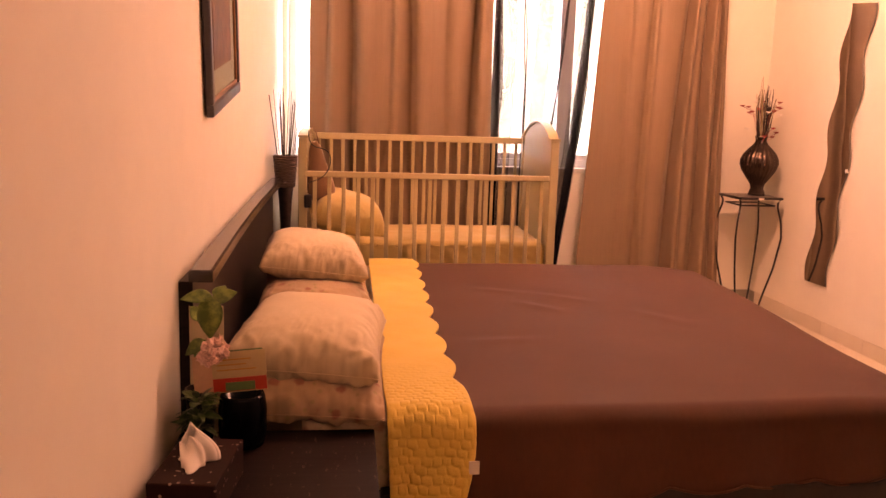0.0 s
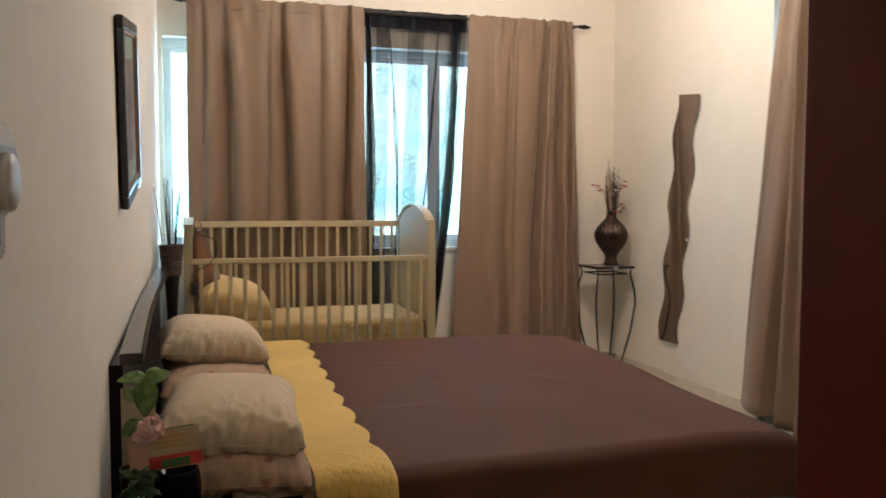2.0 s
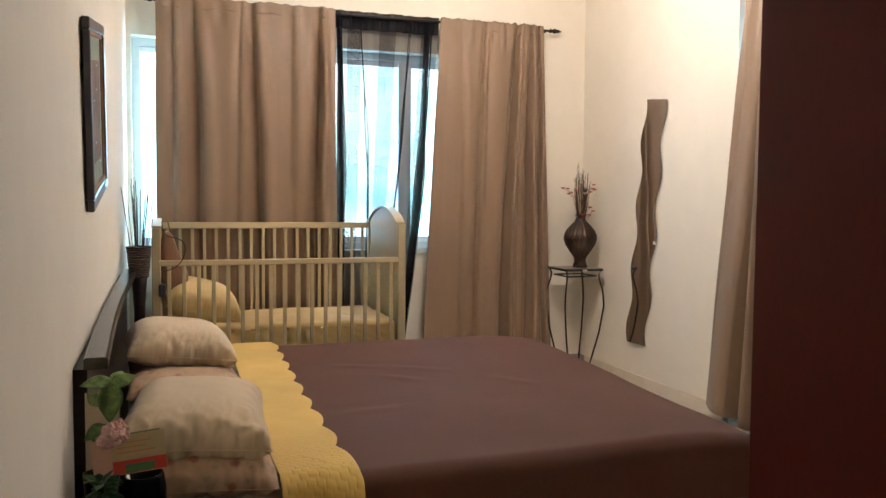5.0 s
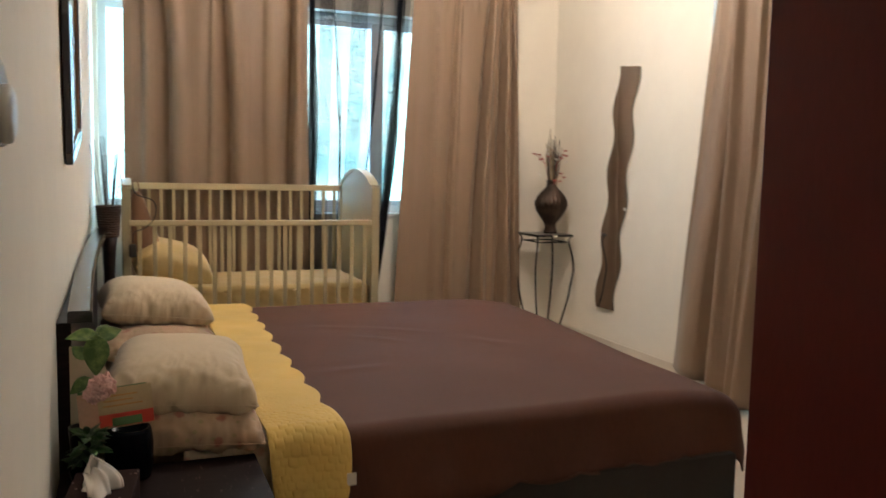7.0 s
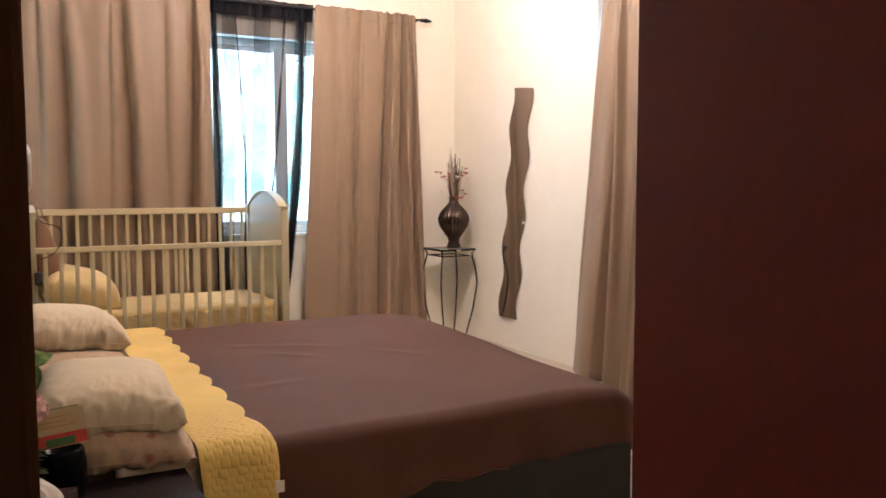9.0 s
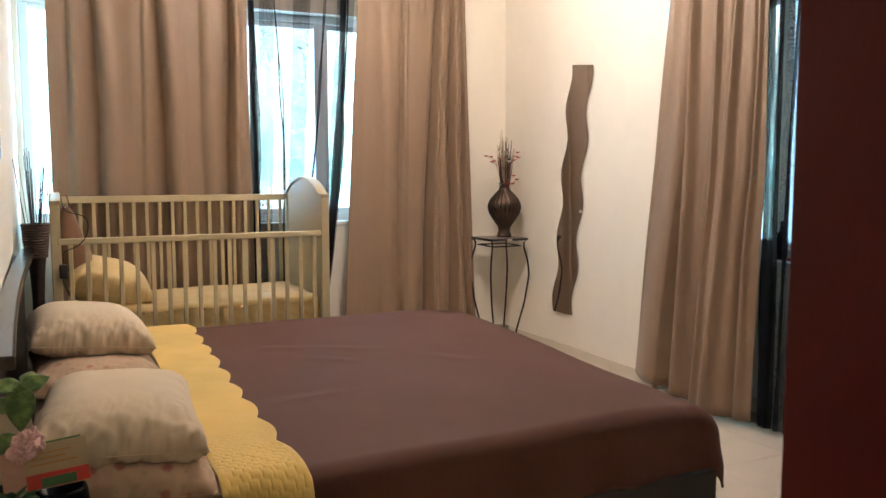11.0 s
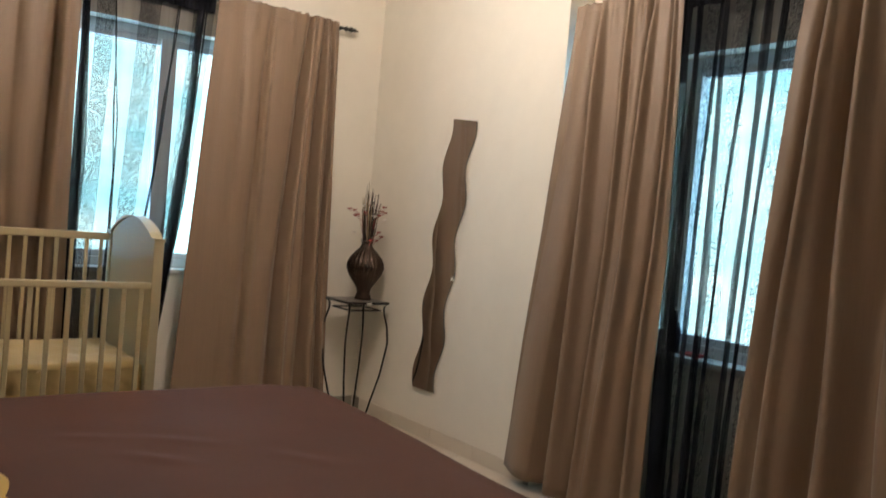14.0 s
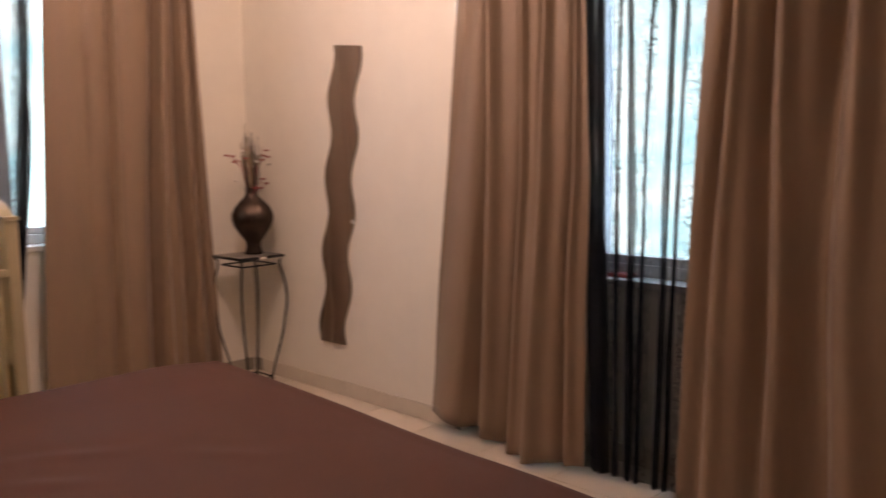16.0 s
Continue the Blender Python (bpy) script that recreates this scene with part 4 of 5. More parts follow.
bm = box(0.240, 1.480, 4.44, 5.11, 0.357, 0.515, 0.0)
bmesh.ops.subdivide_edges(bm, edges=bm.edges[:], cuts=70, use_grid_fill=True)
for vtx in bm.verts:
    x, y, z = vtx.co
    ex, ey = min(x - 0.24, 1.48 - x), min(y - 4.44, 5.11 - y)
    e = min(ex, ey)
    if z > 0.5:
        vtx.co.z += 0.02 * clamp(e / 0.12) ** 0.5 + 0.007 * wave(x * 7, y * 7) + 0.006 * (0.25 - abs(wave(x * 11, y * 6, 2.0)))
        if e < 0.001:
            vtx.co.z -= 0.012
    else:
        push = 0.006 * wave(x * 10 + z * 9, y * 10, z * 10) + 0.005 * (0.3 - abs(wave(x * 13 + z * 16, y * 13 + z * 10, z * 5)))
        vtx.co.x += push
        vtx.co.y += push
cm = thing("cot_mattress", (0.86, 4.78, 0.36), "cot mattress in a crumpled pale yellow sheet", "mattress")
part("fitted_sheet", bm, COTSHEET, cm, "", True)
part("mattress_core", box(0.25, 1.465, 4.455, 5.095, 0.3555, 0.50, 0.01), SHEET, cm, "plain foam core")
pillow((0.395, 4.72, 0.600), (0.41, 0.46, 0.23), (4, 14, 6), COTSHEET, "small pale yellow pillow propped up in the cot", "", 12.3, 0.004)

# ---- corner stand, vase and dried flowers ----
TX0, TX1, TY0, TY1, TZ = 2.825, 3.105, 4.925, 5.205, 0.748
stand = thing("plant_stand", ((TX0 + TX1) / 2, (TY0 + TY1) / 2, 0), "small square black iron plant stand with curved legs", "side table")
part("top", box(TX0 + 0.006, TX1 - 0.006, TY0 + 0.006, TY1 - 0.006, TZ - 0.008, TZ, 0.002), STONE, stand, "stone-coloured top plate")


def square_ring(x0, x1, y0, y1, z, r):
    bm = bmesh.new()
    c = [(x0, y0), (x1, y0), (x1, y1), (x0, y1)]
    for (ax, ay), (bx, by) in zip(c, c[1:] + c[:1]):
        tube(bm, [(ax, ay, z), (bx, by, z)], r, 8)
    return bm


part("top_rim", square_ring(TX0, TX1, TY0, TY1, TZ - 0.008, 0.008), IRON, stand, "", True)
part("under_ring", square_ring(TX0 + 0.03, TX1 - 0.03, TY0 + 0.03, TY1 - 0.03, TZ - 0.055, 0.005), IRON, stand, "", True)
mx, my = (TX0 + TX1) / 2, (TY0 + TY1) / 2
for sx in (-1, 1):
    for sy in (-1, 1):
        bm = bmesh.new()
        pts = []
        for k in range(25):
            h = k / 24
            prof = np.interp(h, [0, 0.05, 0.09, 0.2, 0.34, 0.6, 0.85, 0.96, 1], [0.138, 0.120, 0.125, 0.143, 0.150, 0.128, 0.092, 0.078, 0.082])
            pts.append((mx + sx * prof, my + sy * prof, (TZ - 0.010) * (1 - h) + 0.004))
        tube(bm, pts, 0.0062, 8)
        part("leg", bm, IRON, stand, "", True)
part("foot_ring", square_ring(mx - 0.08, mx + 0.08, my - 0.08, my + 0.08, 0.035, 0.005), IRON, stand, "", True)
part("price_label", box(mx - 0.02, mx + 0.016, TY0 - 0.0105, TY0 - 0.009, TZ - 0.016, TZ - 0.002), TAG, stand, "small white paper label")

VX, VY = 3.0, 5.06
vase = thing("vase", (VX, VY, TZ), "ribbed bronze ceramic vase with a narrow neck", "vase")
prof = [(0.035, 0.0), (0.052, 0.002), (0.050, 0.015), (0.040, 0.045), (0.046, 0.075), (0.075, 0.115), (0.105, 0.16), (0.118, 0.20), (0.116, 0.23), (0.100, 0.265),
        (0.070, 0.30), (0.044, 0.325), (0.034, 0.345), (0.034, 0.36), (0.042, 0.378), (0.039, 0.378), (0.028, 0.35), (0.02, 0.30)]
bm = lathe(bmesh.new(), prof, (VX, VY, TZ), 96, 24, 0.07)
part("body", bm, BRONZE, vase, "", True)

spray = thing("dried_flowers", (VX, VY, TZ + 0.34), "dried twigs and grasses with red and white blossoms", "dried flowers")
rng = random.Random(5)
for k in range(66):
    a, lean, h = rng.uniform(0, 6.28), rng.uniform(0.005, 0.075), rng.uniform(0.16, 0.31)
    h = h if k % 9 else h + 0.10
    base = Vector((VX + 0.018 * math.cos(a), VY + 0.018 * math.sin(a), TZ + 0.31))
    tip = Vector((VX + lean * math.cos(a), VY + lean * math.sin(a) * 0.8, TZ + 0.36 + h))
    mid = (base + tip) / 2 + Vector((rng.uniform(-0.01, 0.01), rng.uniform(-0.01, 0.01), 0))
    bm = tube(bmesh.new(), [base, mid, tip], rng.uniform(0.0022, 0.0044), 5, 0.4)
    part("twig" if k % 4 else "grass_blade", bm, TWIG if k % 4 else STRAW, spray)
for k in range(20):
    a = rng.uniform(0, 6.28)
    r, z = rng.uniform(0.055, 0.13), TZ + rng.choice([rng.uniform(0.36, 0.44), rng.uniform(0.50, 0.62), rng.uniform(0.5, 0.6)])
    c = Vector((VX + r * math.cos(a) * 1.1, min(YF - 0.06, VY + r * math.sin(a)), z))
    c.x = min(c.x, XR - 0.03)
    bl = bmesh.new()
    tube(bl, [(VX + 0.015 * math.cos(a), VY + 0.015 * math.sin(a), TZ + 0.34), ((c.x + VX) / 2, (c.y + VY) / 2, c.z - 0.03), c], 0.0013, 4)
    for j in range(5):
        d = Vector((math.cos(j * 1.256 + k), math.sin(j * 1.256 + k), 0.5)).normalized()
        p = c + d * 0.008
        bmesh.ops.create_icosphere(bl, subdivisions=1, radius=0.0085, matrix=Matrix.Translation(p) @ d.to_track_quat("Z", "Y").to_matrix().to_4x4() @ Matrix.Diagonal((0.8, 0.5, 1.2, 1)))
    part("blossom", bl, WHITEP if k % 4 == 3 else BERRY, spray, "white blossom" if k % 4 == 3 else "red blossom", True)

# ---- wavy wall mirror ----
mir = thing("wall_mirror", (XR, 4.44, 0.28), "tall narrow wavy mirror without a frame on the wall", "mirror")


def mirror_sides(h):
    """The near and far edge at height share h from the foot."""
    mid = 4.535 - 0.170 * h
    sway = 0.023 * math.sin(2 * math.pi * 3.9 * h)
    return mid - 0.0975 + sway, mid + 0.0975 + sway


for nm, x0, x1, material in (("glass", 3.1380, 3.1392, MIRROR), ("backing", 3.1392, 3.146, EDGE)):
    bm = bmesh.new()
    rows = []
    for i in range(81):
        h = i / 80
        a, b = mirror_sides(h)
        grow = 0.002 if nm == "backing" else 0
        z = 0.285 + 1.58 * h
        turn = 0.058 * (b - a) / 2      # the far edge stands a little off the wall
        rows.append([bm.verts.new(p) for p in ((x0 + turn, a - grow, z - 0.02 * h), (x0 - turn, b + grow, z), (x1 - turn, b + grow, z), (x1 + turn, a - grow, z - 0.02 * h))])
    for r0, r1 in zip(rows, rows[1:]):
        for k in range(4):
            bm.faces.new((r0[k], r0[(k + 1) % 4], r1[(k + 1) % 4], r1[k]))
    bm.faces.new(rows[0])
    bm.faces.new(list(reversed(rows[-1])))
    bmesh.ops.recalc_face_normals(bm, faces=bm.faces)
    part(nm, bm, material, mir)
for h in (0.425,):
    a, b = mirror_sides(h)
    part("clip", box(3.134, XR - 0.001, a - 0.004, a + 0.006, 0.285 + 1.58 * h - 0.010, 0.285 + 1.58 * h + 0.010, 0.002), CLIP, mir, "small clear clip")

# ---- framed picture ----
LEAN = Matrix.Translation((0.002, 2.51, 1.167)) @ pose(0, 0, 0, 8.5, 0, 0)
pic = thing("framed_picture", (0.0, 2.81, 1.168), "black framed warm-toned abstract print hanging crooked on the wall", "picture")
PY0, PY1, PZ0, PZ1, PF = 0.0, 0.60, 0.0, 0.565, 0.036
for nm, a in (("frame_rail", (PY0, PY1, PZ0, PZ0 + PF)), ("frame_rail", (PY0, PY1, PZ1 - PF, PZ1)), ("frame_stile", (PY0, PY0 + PF, PZ0 + PF, PZ1 - PF)), ("frame_stile", (PY1 - PF, PY1, PZ0 + PF, PZ1 - PF))):
    part(nm, box(0.003, 0.026, *a, 0.005, LEAN), BLACKFRAME, pic)
q0, q1, r0, r1 = PY0 + PF, PY1 - PF, PZ0 + PF, PZ1 - PF
for a in ((q0, q1, r0, r0 + 0.012), (q0, q1, r1 - 0.012, r1), (q0, q0 + 0.012, r0 + 0.012, r1 - 0.012), (q1 - 0.012, q1, r0 + 0.012, r1 - 0.012)):
    part("fillet", box(0.003, 0.020, *a, 0.002, LEAN), GOLDLINE, pic, "copper inner fillet")
part("mount", box(0.003, 0.012, q0 + 0.012, q1 - 0.012, r0 + 0.012, r1 - 0.012, 0, LEAN), MOUNT, pic, "cream card mount")
part("print", box(0.011, 0.0135, q0 + 0.085, q1 - 0.085, r0 + 0.085, r1 - 0.085, 0, LEAN), PRINT, pic, "red and brown abstract print")
part("cover_glass", box(0.015, 0.0165, q0 + 0.012, q1 - 0.012, r0 + 0.012, r1 - 0.012, 0, LEAN), GLASS, pic, "clear glass")

# ---- thermostat ----
th = thing("thermostat", (0.0, 0.65, 1.21), "aged beige plastic wall thermostat with a round dial", "thermostat")
bm = bmesh.new()
out = [(0.0, 1.140), (0.048, 1.140), (0.055, 1.146), (0.056, 1.184), (0.066, 1.187), (0.067, 1.240), (0.063, 1.259), (0.053, 1.272), (0.038, 1.2775), (0.0, 1.2775)]
a, b = [bm.verts.new((x, 0.59, z)) for x, z in out], [bm.verts.new((x, 0.71, z)) for x, z in out]
bm.faces.new(a)
bm.faces.new(list(reversed(b)))
for i in range(len(out)):
    j = (i + 1) % len(out)
    bm.faces.new((a[i], b[i], b[j], a[j]))
bmesh.ops.recalc_face_normals(bm, faces=bm.faces)
bmesh.ops.bevel(bm, geom=bm.edges[:], offset=0.002, segments=2, affect="EDGES")
part("housing", bm, BEIGE, th)
part("back_plate", box(0.0005, 0.012, 0.583, 0.717, 1.134, 1.283, 0.002), BEIGE, th)
part("seam_groove", box(0.0345, 0.0355, 0.5885, 0.5905, 1.16, 1.26), SLOT, th)
bm = bmesh.new()
lathe(bm, [(0.016, 0.0), (0.0235, 0.001), (0.0245, 0.006), (0.0235, 0.011), (0.018, 0.014), (0.002, 0.0145)], (0, 0, 0), 40)
bm.transform(Matrix.Translation((0.0665, 0.645, 1.211)) @ pose(0, 0, 0, 0, 90, 0) @ Matrix.Diagonal((1, 1, 0.85, 1)))
part("dial", bm, CLIP, th, "round pale dial", True)
for i in range(10):
    part("vent_slot", box(0.047, 0.053, 0.5885, 0.5905, 1.193 + 0.0050 * i, 1.1954 + 0.0050 * i), SLOT, th)
recess = part("switch_recess", box(0.053, 0.0575, 0.62, 0.68, 1.156, 1.182, 0.001), SLOT, th, "small dark switch recess")
part("switch", box(0.057, 0.060, 0.645, 0.653, 1.160, 1.166, 0.0008), SLOT, recess, "small dark slider")

# ---- bedside table and what stands on it ----
NZ = 0.402
ns = thing("bedside_table", (0.25, 1.84, 0), "worn black wooden bedside table with scratched top", "bedside table")
part("top", box(0.004, 0.483, 1.56, 2.085, NZ - 0.028, NZ, 0.004), WORNWOOD, ns, "scratched black top")
part("body", box(0.012, 0.462, 1.575, 2.07, 0.05, NZ - 0.03, 0.003), WORNWOOD, ns)
drawer = part("drawer_front", box(0.462, 0.476, 1.585, 2.06, 0.22, NZ - 0.04, 0.003), WORNWOOD, ns)
kb = bmesh.new()
bmesh.ops.create_uvsphere(kb, u_segments=14, v_segments=8, radius=0.014, matrix=Matrix.Translation((0.488, 1.82, 0.29)))
part("knob", kb, IRON, drawer, "", True)
for y in (1.60, 2.045):
    for x in (0.035, 0.44):
        part("foot", box(x - 0.02, x + 0.02, y - 0.02, y + 0.02, 0, 0.05, 0.003), WORNWOOD, ns)

tb = thing("tissue_box", (0.105, 1.73, NZ), "dark printed tissue box with a white tissue pulled up", "tissue box")
TB = Matrix.Translation((0.107, 1.732, NZ)) @ pose(0, 0, 0, 0, 0, -6)
part("carton", box(-0.068, 0.068, -0.115, 0.115, 0.0005, 0.078, 0.003, TB), BOXPRINT, tb)
bm = bmesh.new()


def tissue(u, v):
    a = 2 * math.pi * u
    r = 0.038 * (1 - 0.66 * v) * (1 + 0.35 * math.sin(3 * a + 2.5 * v) + 0.16 * math.sin(8 * a + 1))
    h = 0.052 * v ** 0.8 * (1 + 0.28 * math.sin(a + 0.6)) + 0.006 * math.sin(5 * a) * v
    return TB @ Vector((r * math.cos(a) * 0.95 - 0.022 * v * v, r * math.sin(a) * 1.25 + 0.01 * v, 0.077 + h))


part("tissue", sheet(tissue, 60, 14, 0.0008), TISSUE, tb, "crumpled white tissue", True)

jar = thing("black_jar", (0.165, 2.0, NZ), "glossy black round jar", "jar")
part("body", lathe(bmesh.new(), [(0.036, 0), (0.050, 0.003), (0.056, 0.03), (0.057, 0.09), (0.053, 0.12), (0.050, 0.128), (0.046, 0.128), (0.04, 0.10)], (0.165, 2.0, NZ), 40), BLACKJAR, jar, "", True)

CARD = Matrix.Translation((0.136, 2.0, 0.533)) @ pose(0, 0, 0, -8, -5, 0) @ Matrix.Diagonal((1.12, 1, 1, 1))
bk = thing("booklet", (0.15, 2.04, 0.53), "open booklet in olive and red standing on a black jar", "booklet")
part("front_cover", box(-0.032, 0.080, -0.010, -0.008, 0.0, 0.096, 0, CARD), OLIVE, bk, "olive printed cover")
part("inner_page", box(-0.072, -0.030, -0.0075, -0.0055, 0.004, 0.090, 0, CARD), POTTERY, bk, "pale peach inner page")
part("red_band", box(-0.0315, 0.0795, -0.0125, -0.0105, 0.002, 0.034, 0, CARD), REDCARD, bk, "red printed band")
part("green_print", box(-0.006, 0.055, -0.0148, -0.0130, 0.004, 0.024, 0, CARD), GREENCARD, bk, "green printed patch")
for i, (a, b) in enumerate(((-0.022, 0.06), (-0.02, 0.04), (-0.022, 0.05))):
    part("print_bar", box(a, b, -0.0125, -0.0105, 0.052 + 0.012 * i, 0.055 + 0.012 * i, 0, CARD), INK, bk)
part("back_cover", box(-0.070, 0.072, 0.004, 0.0065, 0.0, 0.097, 0, CARD @ pose(0, 0, 0, -8, 0, 4)), GREENCARD, bk, "dark back cover")

cc = thing("greeting_card", (0.06, 2.08, NZ), "plain cream card leaning by the headboard", "card")
part("card", box(0.030, 0.112, 2.076, 2.080, NZ + 0.0005, 0.722, 0.001), MOUNT, cc)


def leaf_bm(m, length, width, curl=0.25, fold=0.18):
    def f(u, v):
        w = width / 2 * (math.sin(math.pi * u ** 0.8) ** 0.9) * (1 - 0.15 * u)
        x = (2 * v - 1) * w
        return m @ Vector((x, length * u, -curl * length * u * u + fold * abs(x)))
    return sheet(f, 10, 6, 0.0006)


def foliage(ob, centre, count, length, width, material, seed, spread_r, up):
    r = random.Random(seed)
    for k in range(count):
        a, tilt = 6.283 * k / count + r.uniform(-0.4, 0.4), r.uniform(-10, 65)
        h = r.uniform(0, up)
        base = Vector(centre) + Vector((0, 0, h))
        m = Matrix.Translation(base) @ pose(0, 0, 0, 0, 0, math.degrees(a)) @ Matrix.Translation((0, spread_r, 0)) @ pose(0, 0, 0, tilt, r.uniform(-25, 25), 0)
        s = r.uniform(0.75, 1.1)
        b = leaf_bm(m, length * s, width * s)
        for v in b.verts:
            v.co.x = max(v.co.x, 0.006)
        part("leaf", b, material, ob, "", True)


pp = thing("potted_plant", (0.085, 2.0, NZ), "variegated potted plant with a pale pink flower", "plant")
part("pot", lathe(bmesh.new(), [(0.024, 0), (0.028, 0.003), (0.034, 0.08), (0.037, 0.12), (0.038, 0.13), (0.034, 0.13), (0.03, 0.11)], (0.064, 2.03, NZ + 0.0), 32), DARKWOOD, pp, "dark brown pot", True)
for tip in ((0.100, 2.0, 0.762), (0.094, 1.995, 0.765), (0.080, 2.0, 0.66), (0.105, 1.99, 0.63)):
    bm = bmesh.new()
    tube(bm, [(0.066, 2.03, NZ + 0.11), (0.086, 2.015, NZ + 0.20), tip], 0.0022, 6)
    part("stem", bm, STEM, pp, "", True)


def aimed(base, along, facing):
    """A place whose y runs along a direction and whose z faces another."""
    y = Vector(along).normalized()
    x = y.cross(Vector(facing)).normalized()
    m = Matrix((x, y, x.cross(y))).transposed().to_4x4()
    return Matrix.Translation(base) @ m


for base, along, facing, length, width in (((0.100, 2.0, 0.762), (-0.9, -0.25, 0.14), (0.1, -0.6, 0.8), 0.072, 0.046), ((0.098, 2.0, 0.755), (0.75, 0.1, 0.35), (-0.2, -0.8, 0.6), 0.058, 0.046),
                                           ((0.094, 1.99, 0.768), (0.02, -0.22, -1.0), (0.1, -0.9, 0.3), 0.102, 0.064), ((0.080, 2.0, 0.66), (-0.75, -0.1, -0.5), (0.0, -0.8, 0.6), 0.060, 0.036),
                                           ((0.104, 2.02, 0.752), (0.25, 0.5, 0.5), (0.1, -0.7, 0.7), 0.05, 0.04), ((0.075, 2.02, 0.70), (-0.5, 0.3, 0.5), (0.2, -0.8, 0.5), 0.055, 0.04)):
    b = leaf_bm(aimed(base, along, facing), length, width)
    for v in b.verts:
        v.co.x = max(v.co.x, 0.006)
    part("leaf", b, LEAF, pp, "", True)
rng = random.Random(31)
for centre, size in (((0.106, 1.975, 0.642), 0.034), ((0.086, 1.988, 0.622), 0.024)):
    fl = bmesh.new()
    for k in range(90):
        h = 1 - 2 * (k + 0.5) / 90
        a = 2.39996 * k
        d = Vector((math.cos(a) * math.sqrt(1 - h * h), math.sin(a) * math.sqrt(1 - h * h), h))
        tilt = Vector((rng.uniform(-1, 1), rng.uniform(-1, 1), rng.uniform(-1, 1)))
        pet = leaf_bm(aimed(Vector(centre) + d * size * 0.30, d + 0.75 * tilt, tilt.cross(d) + 0.2 * d), size * rng.uniform(0.5, 0.85), size * rng.uniform(0.7, 1.0), rng.uniform(-0.5, 0.7), 0.3)
        for v in pet.verts:
            v.co += 0.003 * noise.noise_vector(v.co * 120)
        me = bpy.data.meshes.new("petal")
        pet.to_mesh(me)
        pet.free()
        fl.from_mesh(me)
        bpy.data.meshes.remove(me)
    part("flower", fl, PINKP, pp, "ruffled pale pink flower", True)

sp = thing("small_plant", (0.072, 1.915, NZ), "small dark green leafy plant", "plant")
part("pot", lathe(bmesh.new(), [(0.022, 0), (0.028, 0.003), (0.036, 0.05), (0.038, 0.058), (0.034, 0.058), (0.03, 0.045)], (0.072, 1.915, NZ), 28), BLACKJAR, sp, "dark pot", True)
foliage(sp, (0.074, 1.93, NZ + 0.06), 44, 0.048, 0.025, DARKLEAF, 9, 0.012, 0.085)

# ---- tall wicker vase with sticks, by the headboard ----
PXc, PYc = 0.092, 4.335
pv = thing("floor_vase", (PXc, PYc, 0), "tall dark floor vase with a woven wicker collar", "vase")
part("body", lathe(bmesh.new(), [(0.040, 0), (0.060, 0.004), (0.062, 0.05), (0.045, 0.25), (0.030, 0.48), (0.027, 0.62), (0.033, 0.74), (0.042, 0.83), (0.040, 0.83)], (PXc, PYc, 0), 32), DARKWOOD, pv, "dark slender body", True)
for i in range(13):
    z = 0.815 + 0.0123 * i
    r = 0.043 + 0.0011 * i
    bm = bmesh.new()
    n = 40
    tube(bm, [(PXc + (r + 0.0018 * math.sin(10 * a + math.pi * i)) * math.cos(a), PYc + (r + 0.0018 * math.sin(10 * a + math.pi * i)) * math.sin(a), z + 0.0015 * math.sin(5 * a + i)) for a in (2 * math.pi * k / n for k in range(n + 1))], 0.0066, 6)
    part("wicker_strand", bm, WICKER, pv, "", True)
st = thing("decorative_sticks", (PXc, PYc, 0.8), "bunch of thin dark dried sticks in the floor vase", "sticks")
rng = random.Random(12)
for k in range(22):
    a, l = rng.uniform(0, 6.28), rng.uniform(0.2, 1.0)
    tip = Vector((PXc + 0.088 * l * math.cos(a) + 0.002, PYc + 0.10 * l * math.sin(a), rng.uniform(1.20, 1.34)))
    tip.x = max(tip.x, 0.008)
    bm = bmesh.new()
    tube(bm, [(PXc + 0.026 * l * math.cos(a), PYc + 0.026 * l * math.sin(a), 0.845), tip], rng.uniform(0.0016, 0.003), 5, 0.6)
    part("stick", bm, TWIG, st)

# ---- soft toy bag and cord hanging on the cot's end ----
pc = thing("plush_pouch", (0.28, 4.62, 0.95), "tan plush pouch hanging inside the cot", "pouch")
bm = bmesh.new()
rows = []
for i in range(15):
    k = i / 14
    z = 1.03 - 0.345 * k
    w = np.interp(k, [0, 0.1, 0.35, 0.7, 0.9, 1.0], [0.016, 0.034, 0.050, 0.078, 0.070, 0.016])
    cx = 0.226 + 0.050 * k
    rows.append([bm.verts.new((cx + w * math.cos(a) * 1.0, 4.62 + w * 0.7 * math.sin(a), z + 0.008 * wave(k * 6, a))) for a in (2 * math.pi * j / 20 for j in range(20))])
for r0, r1 in zip(rows, rows[1:]):
    for k in range(20):
        bm.faces.new((r0[k], r0[(k + 1) % 20], r1[(k + 1) % 20], r1[k]))
bm.faces.new(rows[0])
bm.faces.new(list(reversed(rows[-1])))
bmesh.ops.recalc_face_normals(bm, faces=bm.faces)
part("body", bm, POUCH, pc, "", True)
bm = bmesh.new()
tube(bm, [(0.232, 4.62, 1.09), (0.24, 4.62, 1.06), (0.25, 4.62, 1.02)], 0.004, 6)
part("loop", bm, POUCH, pc, "", True)
cd = thing("electric_cord", (0.2, 4.37, 0.9), "black electric cord looped over the cot post", "cord")
bm = bmesh.new()
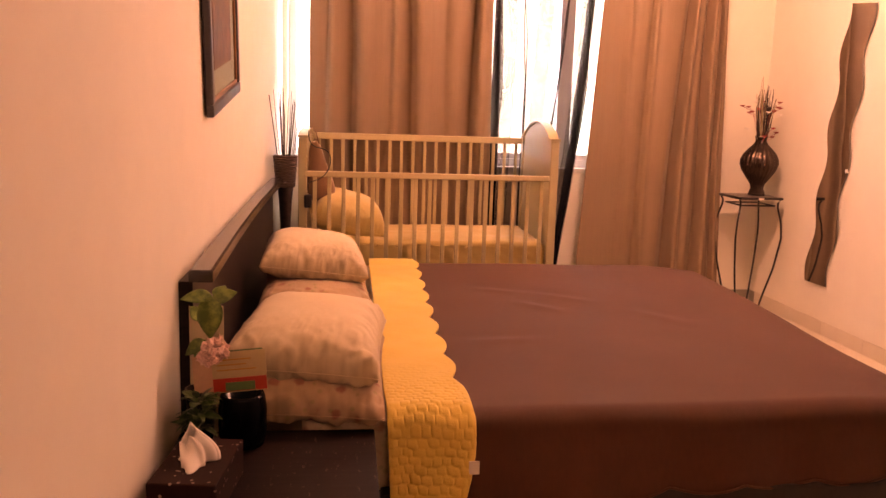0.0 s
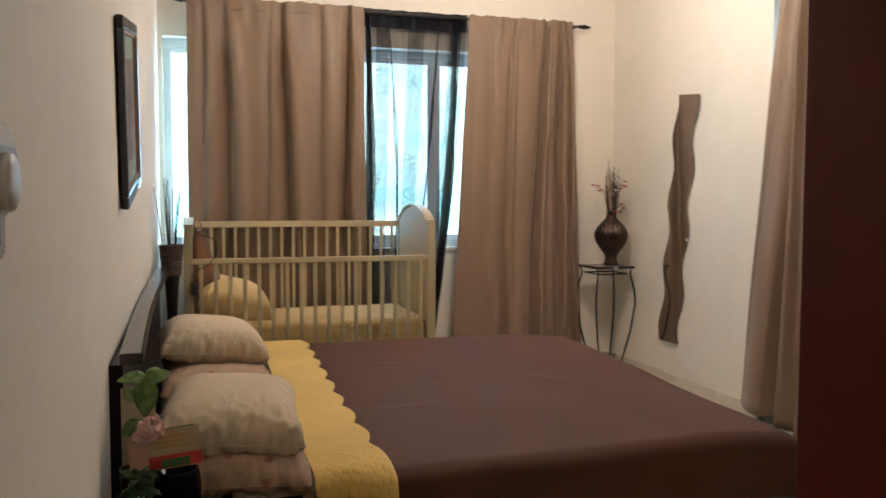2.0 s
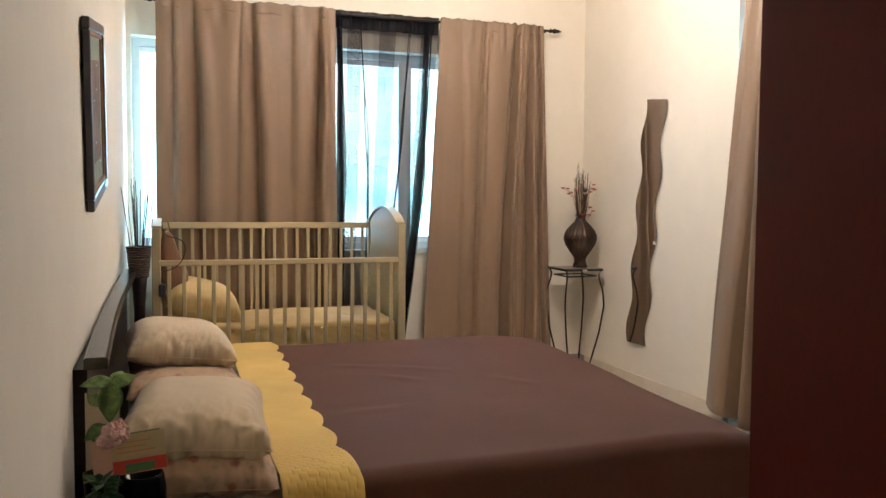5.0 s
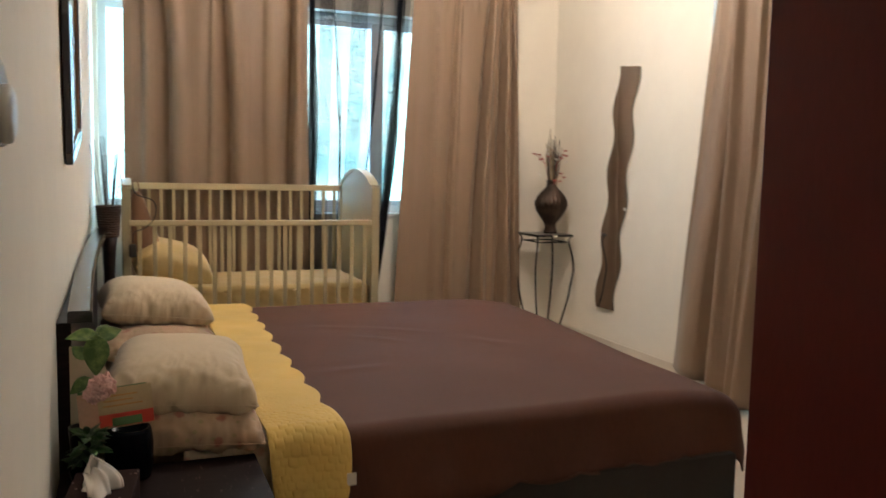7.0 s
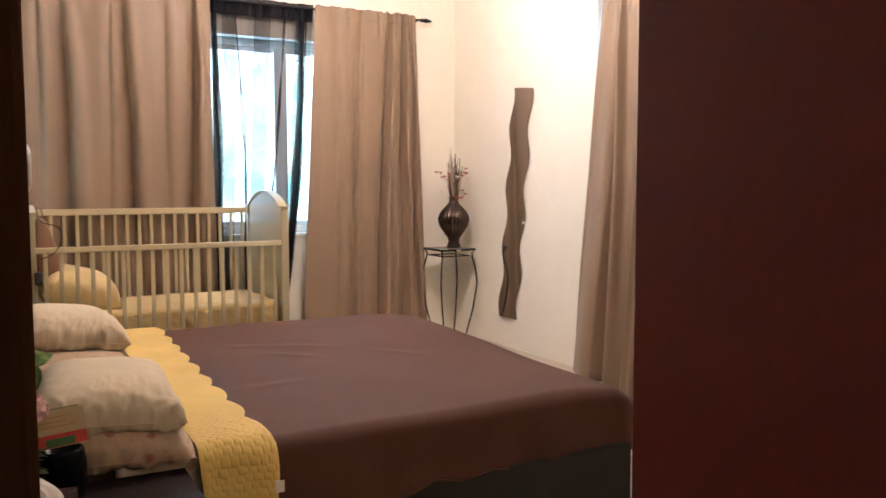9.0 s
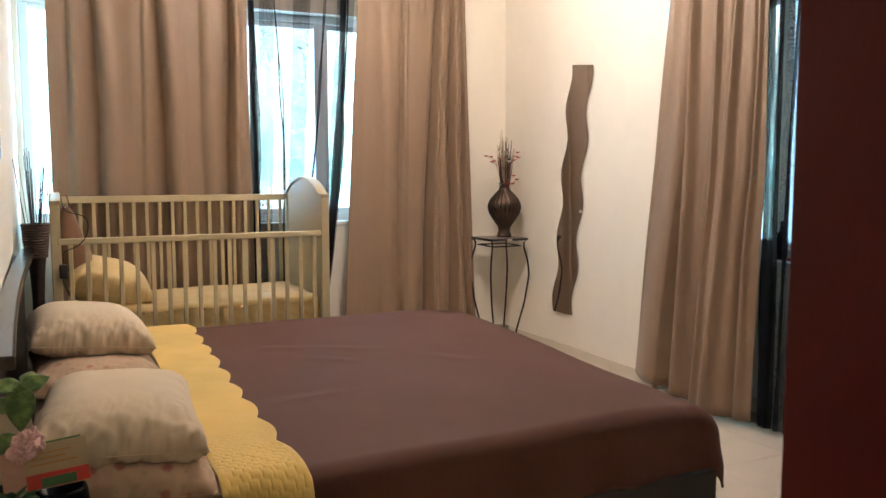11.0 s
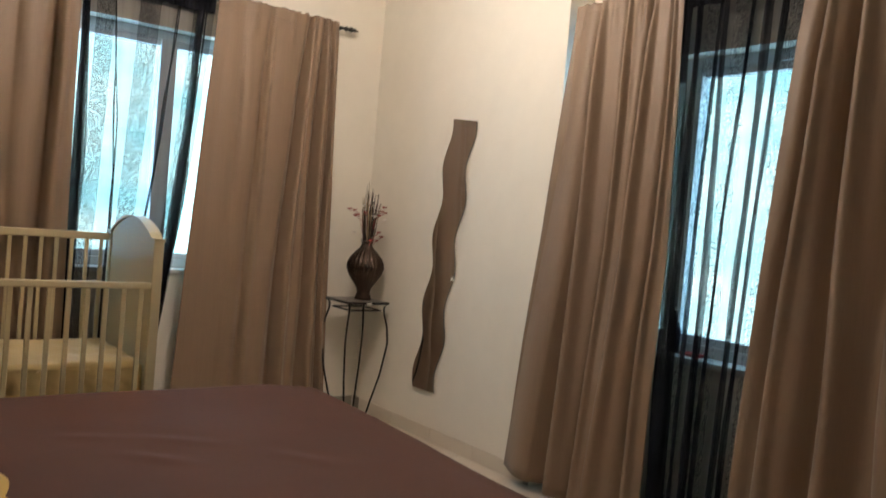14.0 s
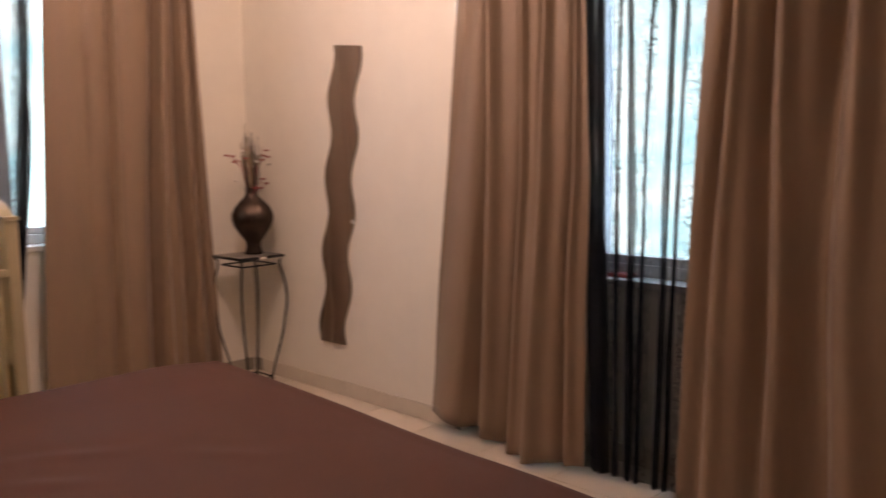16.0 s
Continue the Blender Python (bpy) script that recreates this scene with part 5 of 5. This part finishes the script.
tube(bm, [(0.205 + 0.12 * (0.5 - 0.5 * math.cos(t)) * math.sin(t * 0.5 + 0.4), 4.378 - 0.006 * math.sin(t), 1.095 - 0.055 * t - 0.02 * math.sin(2 * t)) for t in (6.0 * k / 40 for k in range(41))], 0.0028, 6)
part("cable", bm, CORD, cd, "", True)
part("plug", box(0.185, 0.222, 4.350, 4.384, 0.700, 0.768, 0.008), CORD, cd, "black plug")

# ---- small things on the side window's sill ----
bt = thing("small_bottle", (3.375, 2.985, 0.775), "small dark bottle standing on the window sill", "bottle")
part("glass_body", lathe(bmesh.new(), [(0.02, 0), (0.028, 0.003), (0.030, 0.10), (0.022, 0.13), (0.011, 0.15), (0.011, 0.19), (0.009, 0.19)], (3.375, 2.985, 0.7755), 24), BLACKJAR, bt, "", True)
rb = thing("red_packet", (3.38, 2.90, 0.775), "small flat red packet lying on the sill", "packet")
part("packet", box(3.35, 3.41, 2.83, 2.93, 0.7755, 0.791, 0.003), REDCARD, rb)

# ---- skirting and floor tiles, piece by piece ----
tile_mesh = mesh_of("tile", box(-0.198, 0.198, -0.198, 0.198, -0.010, 0.0, 0.0015), TILE)
for i in range(9):
    for j in range(18):
        x, y = -0.03 + 0.4 * i, -1.65 + 0.4 * j
        if x - 0.198 < XR and y < YF + 0.2 and not (x < 0 and y > 0.1 and x + 0.2 < 0.02):
            piece("tile", tile_mesh, pose(x, y, 0), floor)
skirt_e = mesh_of("skirting_tile", box(-0.013, -0.003, -0.199, 0.199, 0.0005, 0.080, 0.002), TILE)
base_e = structure("baseboard_east", box(XR - 0.004, XR - 0.0005, A1, YF, 0.0, 0.076), GROUT, "low beige tile skirting along the side wall", "skirting")
for j in range(4):
    piece("skirting_tile", skirt_e, pose(XR, 3.842 + 0.4 * j, 0), base_e)
base_a = structure("baseboard_alcove", box(XA - 0.004, XA - 0.0005, A0, A1 - 0.001, 0.0, 0.076), GROUT, "low beige tile skirting in the window alcove", "skirting")
for j in range(6):
    piece("skirting_tile", skirt_e, pose(XA, 1.36 + 0.4 * j, 0), base_a)
base_n = structure("baseboard_north", box(0.0, XR - 0.014, YF - 0.004, YF - 0.0005, 0.0, 0.076), GROUT, "low beige tile skirting below the far window", "skirting")
skirt_n = mesh_of("skirting_tile", box(-0.199, 0.199, -0.013, -0.003, 0.0005, 0.080, 0.002), TILE)
for j in range(7):
    piece("skirting_tile", skirt_n, pose(0.205 + 0.4 * j, YF, 0), base_n)
